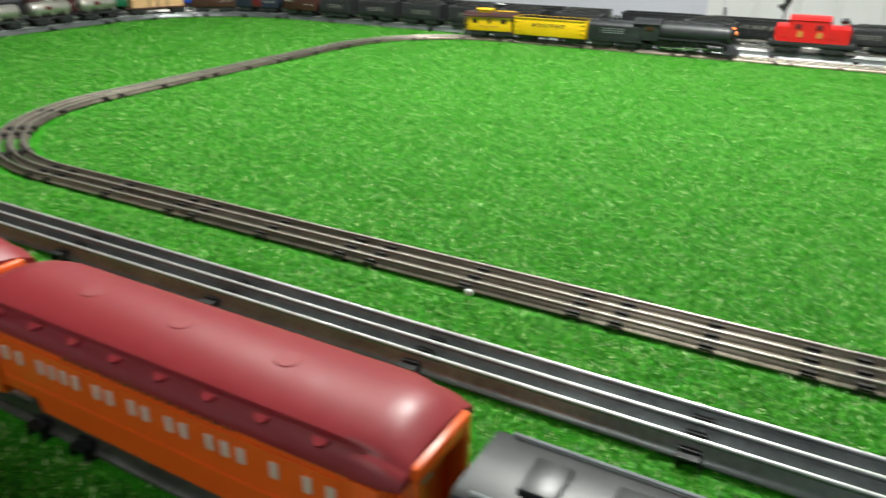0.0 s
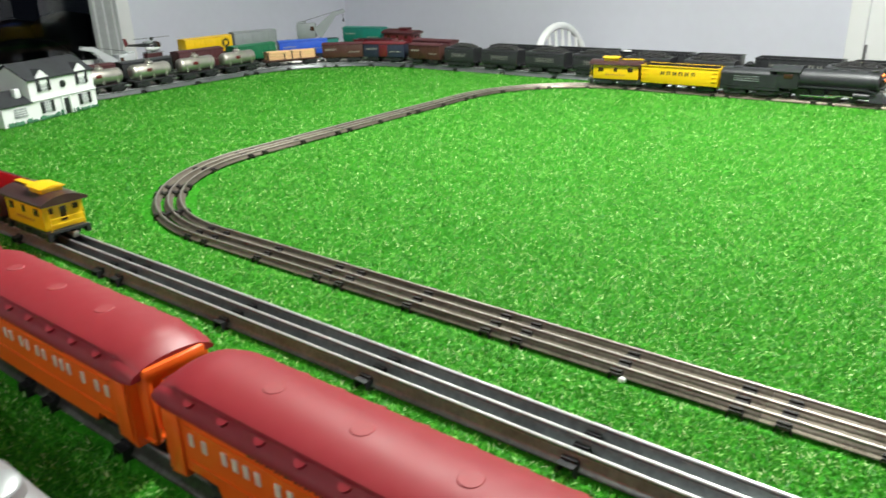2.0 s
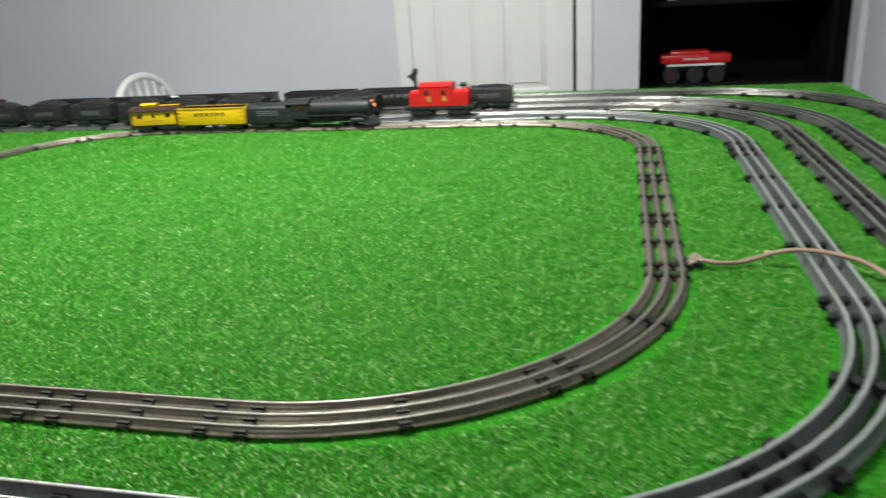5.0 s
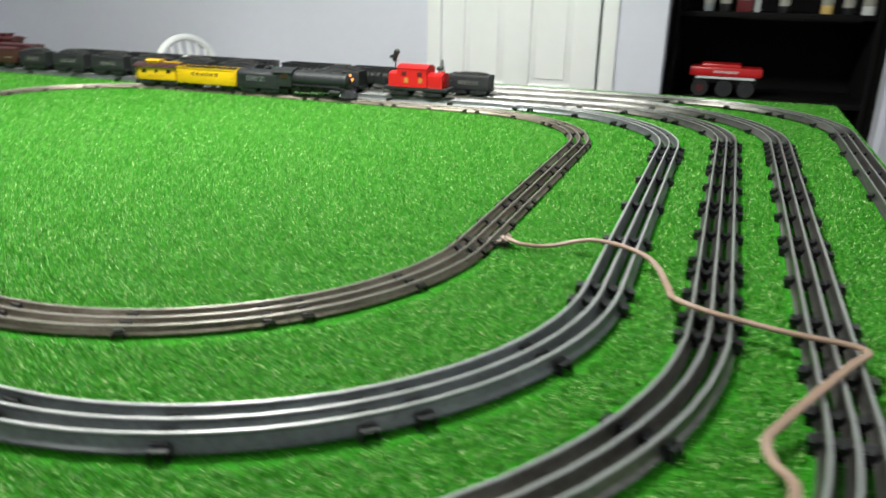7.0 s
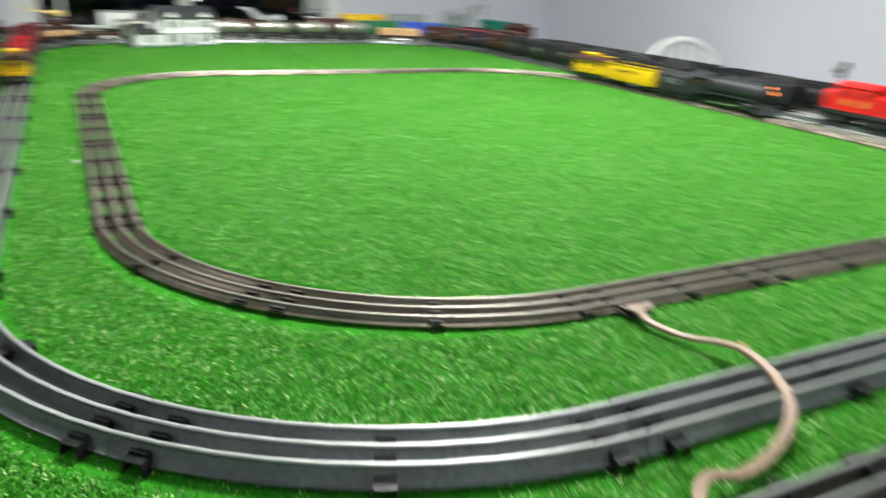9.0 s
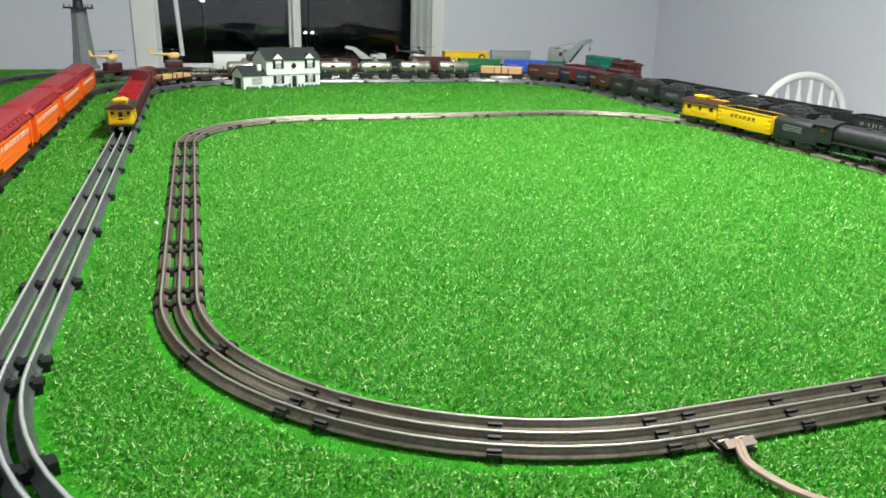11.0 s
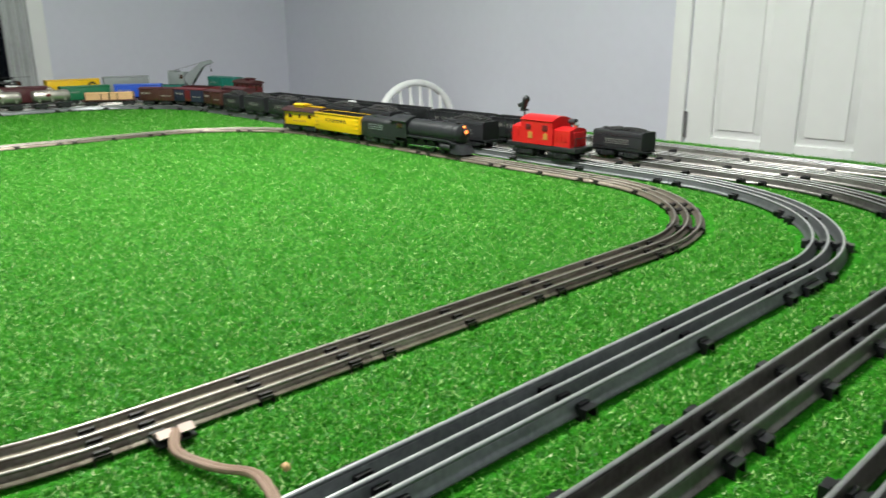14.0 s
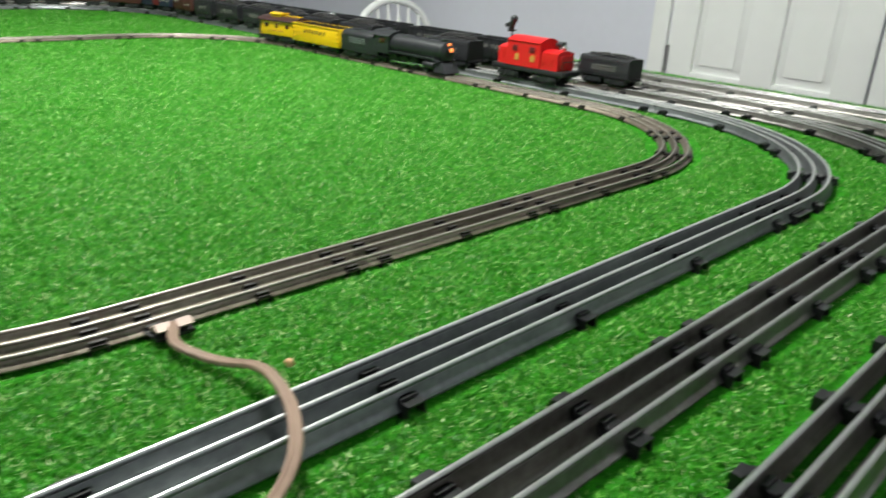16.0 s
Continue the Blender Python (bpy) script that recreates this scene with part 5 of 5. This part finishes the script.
# ---- buildings on the layout ----
def model_house(m):
    """X along the front, y backwards, z up."""
    root = thing("model_house", m, "white model house with dark roof, black shutters and a garage wing", "model house")
    GL, L, D = 0.082, 0.196, 0.110       # garage length, main length, depth
    e, rdg = 0.091, 0.125
    # main block with gable ends
    prof = [(0, 0), (D, 0), (D, e), (D / 2, rdg - 0.003), (0, e)]
    part("main_wall", prism(B(), prof, "x", GL, GL + L), "house_white", root)
    roof = [(-0.005, e - 0.002), (-0.005, e + 0.001), (D / 2, rdg + 0.002), (D + 0.005, e + 0.001), (D + 0.005, e - 0.002), (D / 2, rdg - 0.001)]
    part("main_roof", prism(B(), roof, "x", GL - 0.004, GL + L + 0.004), "shingle", root)
    # overhanging upper floor line
    part("belt_course", box(B(), (GL + L / 2, -0.0015, 0.045), (L + 0.004, 0.004, 0.004), 0.0006), "house_white", root)
    # wall dormers
    for x in (0.042, L - 0.038):
        bm = prism(B(), [(GL + x - 0.018, e - 0.012), (GL + x + 0.018, e - 0.012), (GL + x + 0.018, e + 0.002), (GL + x, e + 0.019), (GL + x - 0.018, e + 0.002)], "y", -0.003, 0.003)
        dormer = part("dormer", bm, "house_white", root)
        part("dormer_roof", prism(B(), [(GL + x - 0.020, e + 0.001), (GL + x + 0.020, e + 0.001), (GL + x + 0.020, e + 0.003), (GL + x, e + 0.0215), (GL + x - 0.020, e + 0.003)], "y", 0.0032, 0.036), "shingle", dormer)
    # garage wing
    gd, ge, gr = 0.092, 0.044, 0.070
    part("garage_wall", prism(B(), [(0, 0), (gd, 0), (gd, ge), (gd / 2, gr - 0.002), (0, ge)], "x", 0, GL), "house_white", root)
    part("garage_roof", prism(B(), [(-0.004, ge - 0.002), (-0.004, ge + 0.001), (gd / 2, gr + 0.002), (gd + 0.004, ge + 0.001), (gd + 0.004, ge - 0.002), (gd / 2, gr - 0.0005)], "x", -0.003, GL + 0.001), "shingle", root)
    part("garage_door", box(B(), (-0.0005, gd / 2, 0.017), (0.0016, 0.050, 0.034), 0.0004), "black", root)
    part("chimney", box(B(), (GL - 0.018, 0.020, 0.066), (0.014, 0.012, 0.020), 0.001), "house_white", root)

    def window(x, z, w, h, shutters=True):
        bm = box(B(), (x, -0.0016, z), (w, 0.0010, h))
        win = part("window", bm, "grey", root)
        bm = B()
        for k in range(1, 4):
            box(bm, (x - w / 2 + w * k / 4, -0.0024, z), (0.0010, 0.0008, h))
            box(bm, (x, -0.0024, z - h / 2 + h * k / 4), (w, 0.0008, 0.0010))
        part("muntin", bm, "house_white", win)
        if shutters:
            for s in (-1, 1):
                part("shutter", box(B(), (x + s * (w / 2 + 0.0048), -0.0020, z), (0.0082, 0.0022, h + 0.002), 0.0003), "black", win)
    for x in (0.042, L - 0.038):
        window(GL + x, 0.076, 0.020, 0.025)
        window(GL + x, 0.027, 0.020, 0.024)
    window(GL / 2 + 0.006, 0.026, 0.034, 0.020, False)
    part("round_window", rod(B(), (GL + L / 2, -0.0006, 0.071), (GL + L / 2, -0.0026, 0.071), 0.0085, n=16), "black", root)
    bm = box(B(), (GL + L / 2, -0.0016, 0.019), (0.015, 0.0022, 0.036), 0.0004)
    part("front_door", bm, "black", root)
    bm = B()
    for s in (-1, 1):
        box(bm, (GL + L / 2 + s * 0.012, -0.0030, 0.021), (0.005, 0.004, 0.042), 0.0006)
    part("door_frame", bm, "house_white", root)
    rnd = random.Random(8)
    bm = B()
    for k in range(60):
        x = rnd.uniform(0.01, GL + L - 0.005)
        if abs(x - GL - L / 2) > 0.014:
            tall = rnd.uniform(0.4, 1.0) * (1.5 if abs(x - GL - L / 2 + 0.022) < 0.010 else 1)
            bmesh.ops.create_icosphere(bm, subdivisions=1, radius=0.0042, matrix=Matrix.Translation((x, -0.0032, 0.0045 * tall)) @ Matrix.Diagonal((1.2, 0.6, 1.6 * tall, 1)))
    part("shrub", bm, "shrub", root, "low painted green shrubs")
    return root


model_house(pose(-2.239, 0.732, 0.0035, 0, 0, 109) @ Matrix.Scale(1.03, 4))


def beacon_tower(m):
    root = thing("beacon_tower", m, "grey toy beacon tower with a railed gallery and dark lamp", "tower")
    part("base", box(B(), (0, 0, 0.012), (0.100, 0.100, 0.024), 0.003), "concrete", root)
    rings = [[Vector((r * math.cos(a), r * math.sin(a), z)) for a in [2 * math.pi * (k + 0.5) / 8 for k in range(8)]] for z, r in ((0.024, 0.046), (0.10, 0.038), (0.18, 0.032), (0.236, 0.030))]
    part("shaft", loft(B(), rings), "concrete", root)
    bm = rod(B(), (0, 0, 0.236), (0, 0, 0.242), 0.055, n=20)
    part("gallery", bm, "black", root)
    for k in range(10):
        a = 2 * math.pi * k / 10
        part("post", rod(B(), (0.052 * math.cos(a), 0.052 * math.sin(a), 0.242), (0.052 * math.cos(a), 0.052 * math.sin(a), 0.254), 0.0012, n=6), "black", root)
    bm = rod(B(), (0, 0, 0.242), (0, 0, 0.270), 0.020, 0.017, 14)
    ball(bm, (0, 0, 0.276), 0.021, 1, 1, 0.9, 14)
    part("lamp_house", bm, "grey_black", root)
    return root


beacon_tower(pose(-2.945, 0.165, 0.0035, 0, 0, 12))


# ---- wire, clip and tool on the turf ----
def two_wire(pts):
    line = spline(pts, 6)
    bm = B()
    for s in (-1, 1):
        shifted = []
        for i, p in enumerate(line):
            d = (line[min(i + 1, len(line) - 1)] - line[max(i - 1, 0)]).normalized()
            side = d.cross(Vector((0, 0, 1))).normalized()
            shifted.append(p + side * 0.0016 * s)
        hose(bm, shifted, 0.0021, 8)
    return bm


WIRE = [(0.012, 0.930, 0.012), (0.034, 0.921, 0.010), (0.056, 0.928, 0.008), (0.074, 0.934, 0.010), (0.096, 0.939, 0.0160), (0.120, 0.936, 0.0215), (0.150, 0.928, 0.0215), (0.178, 0.912, 0.0190), (0.194, 0.893, 0.014),
        (0.205, 0.866, 0.009), (0.212, 0.836, 0.010), (0.214, 0.808, 0.018), (0.228, 0.787, 0.0210), (0.254, 0.774, 0.0210), (0.275, 0.770, 0.0200), (0.306, 0.760, 0.0205), (0.335, 0.754, 0.0210), (0.360, 0.750, 0.0215), (0.374, 0.741, 0.0210),
        (0.358, 0.711, 0.0210), (0.330, 0.656, 0.0210), (0.305, 0.610, 0.0170), (0.294, 0.586, 0.0150), (0.297, 0.562, 0.0140), (0.307, 0.530, 0.0205), (0.300, 0.490, 0.0210),
        (0.290, 0.450, 0.018), (0.300, 0.410, 0.009), (0.345, 0.330, 0.008), (0.420, 0.230, 0.008)]
tagged(part("power_wire", two_wire(WIRE), "wire"), "tan two-strand power wire lying across the tracks", "wire")
clip = thing("track_clip", pose(0.003, 0.929, 0.0035), "metal power clip fastened to the track's edge", "track clip")
part("base_plate", box(B(), (0.000, 0.0, 0.0025), (0.030, 0.027, 0.0025), 0.0006), "tie", clip)
for y in (-0.0072, 0.0072):
    bm = box(B(), (0.008, y, 0.0068), (0.011, 0.009, 0.0012), 0.0005)
    prism(bm, [(0.002, 0.0040), (0.0030, 0.0040), (0.0095, 0.0115), (0.0155, 0.0085), (0.0150, 0.0078), (0.0092, 0.0102)], "y", y - 0.005, y + 0.005)
    part("spring_clip", bm, "copper", clip)

pl = thing("pliers", pose(0.438, 0.486, 0.0045), "small pliers with bright orange grips lying on the turf", "pliers")
g1 = spline([(-0.004, 0.020, 0.006), (-0.022, 0.048, 0.007), (-0.023, 0.068, 0.008), (-0.014, 0.092, 0.008), (-0.006, 0.116, 0.008)], 5)
g2 = spline([(0.004, 0.020, 0.006), (0.019, 0.046, 0.007), (0.022, 0.066, 0.008), (0.021, 0.086, 0.008), (0.017, 0.104, 0.008)], 5)
for g in (g1, g2):
    bm = hose(B(), g[6:], 0.0058, 10)
    ball(bm, g[-1], 0.0058)
    part("grip", bm, "grip", pl)
    part("handle", hose(B(), g[:8], 0.0030, 8), "tool", pl)
bm = rod(B(), (0, 0.012, 0.001), (0, 0.012, 0.010), 0.008, n=16)
for s in (-1, 1):
    loft(bm, [[(s * 0.001, 0.012, 0.002), (s * 0.009, 0.012, 0.002), (s * 0.009, 0.012, 0.009), (s * 0.001, 0.012, 0.009)], [(s * 0.0005, -0.030, 0.003), (s * 0.003, -0.030, 0.003), (s * 0.003, -0.030, 0.007), (s * 0.0005, -0.030, 0.007)]])
part("jaw", bm, "tool", pl)

for x, y, r, mat, lab in ((-0.646, 0.520, 0.0034, "house_white", "tiny white plastic bead beside the track"), (0.095, 0.963, 0.0035, "lumber", "tiny tan crumb on the turf")):
    tagged(part("bead" if mat == "house_white" else "crumb", ball(B(), (x, y, 0.0085), r, 1, 0.8, 0.8, 8), mat), lab, "debris")


# ---- round the room ----
def windsor_chair(m):
    """A bow-back chair; its back stands along y, its seat reaches towards +x."""
    root = thing("windsor_chair", m, "white painted bow-back wooden chair behind the table", "chair")
    seat = 0.45
    rings = [[Vector((0.19 + 0.215 * math.cos(a) * k, 0.205 * math.sin(a) * k, z)) for a in [2 * math.pi * i / 24 for i in range(24)]] for z, k in ((seat - 0.018, 0.90), (seat - 0.010, 0.99), (seat + 0.008, 1.0), (seat + 0.016, 0.95))]
    part("seat", loft(B(), rings), "white", root)
    lean = 0.055
    bow = [(0.03 - lean * (z - seat) / 0.5, y, z) for y, z in [(-0.165, seat), (-0.185, seat + 0.16), (-0.198, seat + 0.30)] + [(-0.200 * math.cos(a), seat + 0.375 + 0.155 * math.sin(a)) for a in [math.pi * k / 16 for k in range(17)]] + [(0.198, seat + 0.30), (0.185, seat + 0.16), (0.165, seat)]]
    part("bow", hose(B(), bow, 0.0150, 12), "white", root)
    for k in range(6):
        y = -0.125 + 0.05 * k
        yt = y * 1.12
        top = seat + 0.375 + 0.155 * math.sqrt(max(0.0, 1 - (yt / 0.2) ** 2)) - 0.006
        bm = B()
        rings = []
        for u, r in ((0, 0.008), (0.25, 0.009), (0.55, 0.010), (0.72, 0.0175), (0.80, 0.0165), (0.92, 0.008), (1.0, 0.007)):
            z = seat + (top - seat) * u
            c = Vector((0.03 - lean * (z - seat) / 0.5, y + (yt - y) * u, z))
            rings.append([c + Vector((0.006 * math.cos(a), r * math.sin(a), 0)) for a in [2 * math.pi * i / 10 for i in range(10)]])
        part("spindle", loft(bm, rings), "white", root)
    for x, y in ((0.06, -0.13), (0.06, 0.13), (0.33, -0.14), (0.33, 0.14)):
        part("leg", rod(B(), (x + (0.05 if x > 0.2 else -0.05), y * 1.3, 0), (x, y, seat - 0.012), 0.014, 0.018, 12), "white", root)
    for y in (-0.155, 0.155):
        part("stretcher", rod(B(), (0.035, y, 0.20), (0.355, y * 1.05, 0.20), 0.009, n=10), "white", root)
    return root


windsor_chair(pose(-2.000, 2.868, FLOOR))

# things on the black shelves
SZ = [FLOOR + z + 0.011 for z in SHELVES]


def bottle(m, h, r, mat, cap, label):
    root = thing("bottle", m, label, "bottle", "things on the shelf")
    n = 16
    rings = [[Vector((r * k * math.cos(a), r * k * math.sin(a), h * z)) for a in [2 * math.pi * i / n for i in range(n)]] for z, k in ((0, 0.92), (0.02, 1), (0.62, 1), (0.72, 0.8), (0.80, 0.45), (0.90, 0.42))]
    part("glass_body", loft(B(), rings), mat, root)
    part("cap", rod(B(), (0, 0, h * 0.90), (0, 0, h), r * 0.48, n=12), cap, root)
    part("label_band", rod(B(), (0, 0, h * 0.22), (0, 0, h * 0.52), r * 1.02, n=16), "lettering", root)


for x, h, r, mat, cap, lab in ((0.125, 0.150, 0.022, "grey", "chrome", "grey glass bottle on the black shelf"), (0.190, 0.140, 0.024, "black", "house_white", "dark bottle with a white band on the shelf"),
                               (0.410, 0.120, 0.022, "black", "grey", "dark bottle on the black shelf"), (0.565, 0.150, 0.024, "cream", "house_white", "tan bottle with a pale label on the shelf"),
                               (0.640, 0.120, 0.022, "black", "grey", "dark bottle on the black shelf"), (0.712, 0.150, 0.026, "house_white", "house_white", "white bottle on the black shelf")):
    bottle(pose(x, 3.50, SZ[2]), h, r, mat, cap, lab)
for x, w, mat, lab in ((0.262, 0.060, "dark_red", "dusky red carton on the black shelf"), (0.310, 0.024, "light_grey", "narrow grey carton on the black shelf")):
    c = thing("carton", pose(x, 3.50, SZ[2]), lab, "carton", "things on the shelf")
    part("box_body", box(B(), (0, 0, 0.055), (w, 0.05, 0.110), 0.001), mat, c)
    part("print", box(B(), (0, -0.0254, 0.060), (w * 0.6, 0.0010, 0.030)), "lettering", c)

tr = thing("toy_truck", pose(0.225, 3.52, SZ[1], 0, 0, 180), "red toy truck with white trim on dark wheels", "toy truck")
bm = box(B(), (0, 0, 0.100), (0.285, 0.11, 0.038), 0.008)
box(bm, (0.02, 0, 0.122), (0.16, 0.10, 0.022), 0.008)
part("body", bm, "red", tr)
part("bumper", box(B(), (0.0, 0.056, 0.076), (0.230, 0.008, 0.010), 0.002), "house_white", tr)
part("chassis", box(B(), (0, 0, 0.066), (0.25, 0.07, 0.030), 0.004), "black", tr)
for x in (-0.085, 0.0, 0.095):
    for s in (-1, 1):
        wh = part("wheel", rod(B(), (x, s * 0.040, 0.034), (x, s * 0.062, 0.034), 0.034, n=24), "black", tr)
        part("hub", rod(B(), (x, s * 0.060, 0.034), (x, s * 0.064, 0.034), 0.014, n=16), "dark_red" if x > 0.05 else "grey_black", wh)
bm = B()
bars(bm, -0.05, 0.05, 0.100, 0.0552, 9, 0.012)
part("lettering", bm, "house_white", tr)


# ---- turf fibres ----
def turf_fibres():
    """Short curled fibres all over the table, thickest over its near right quarter."""
    rng = np.random.default_rng(7)
    x0, x1, y0, y1 = TABLE
    cell = 0.004
    nx, ny = int((x1 - x0) / cell) + 1, int((y1 - y0) / cell) + 1
    near = np.zeros((nx, ny), bool)
    reach = 7
    for cx, cy in CENTRES:
        i, j = int((cx - x0) / cell), int((cy - y0) / cell)
        near[max(0, i - reach):i + reach + 1, max(0, j - reach):j + reach + 1] = True
    p = np.stack([rng.uniform(x0, x1, 5600000), rng.uniform(y0, y1, 5600000)], 1)
    d2 = (p[:, 0] + 0.15) ** 2 + (p[:, 1] - 0.70) ** 2
    low = near[((p[:, 0] - x0) / cell).astype(int).clip(0, nx - 1), ((p[:, 1] - y0) / cell).astype(int).clip(0, ny - 1)]
    keep = rng.uniform(0, 1, len(p)) < 1 / (1 + d2 / 1.1) * np.where(low, 0.35, 1.0)
    p, d2, low = p[keep], d2[keep], low[keep]
    n = len(p)
    far = 1 + 0.22 * np.sqrt(d2)
    height = rng.uniform(0.0025, 0.0050, n) * far
    height[low] *= 0.55
    turn = rng.uniform(0, 2 * np.pi, n)
    lean = rng.uniform(0.45, 1.48, n)
    width = rng.uniform(0.0009, 0.0015, n) * far
    side = np.stack([np.cos(turn), np.sin(turn), np.zeros(n)], 1)
    out = np.stack([-np.sin(turn) * np.sin(lean), np.cos(turn) * np.sin(lean), np.cos(lean)], 1)
    base = np.concatenate([p, rng.uniform(0.0, 0.0028, (n, 1)) * np.where(low, 0.3, 1.0)[:, None]], 1)
    tip = base + out * height[:, None]
    v = np.stack([base - side * width[:, None] / 2, base + side * width[:, None] / 2, tip], 1).reshape(-1, 3)
    return fibre_mesh("turf_fibres", v, M["blade"], "bright green plastic grass fibres, a few painted near-white as glints")


def fibre_mesh(name, v, mat, label):
    n = len(v) // 3
    me = bpy.data.meshes.new(name)
    me.vertices.add(3 * n)
    me.vertices.foreach_set("co", v.astype(np.float32).ravel())
    me.loops.add(3 * n)
    me.loops.foreach_set("vertex_index", np.arange(3 * n, dtype=np.int32))
    me.polygons.add(n)
    me.polygons.foreach_set("loop_start", np.arange(0, 3 * n, 3, dtype=np.int32))
    me.update(calc_edges=True)
    me.materials.append(mat)
    return tagged(new(name, me), label, "artificial grass", kind="stuff")


turf_fibres()
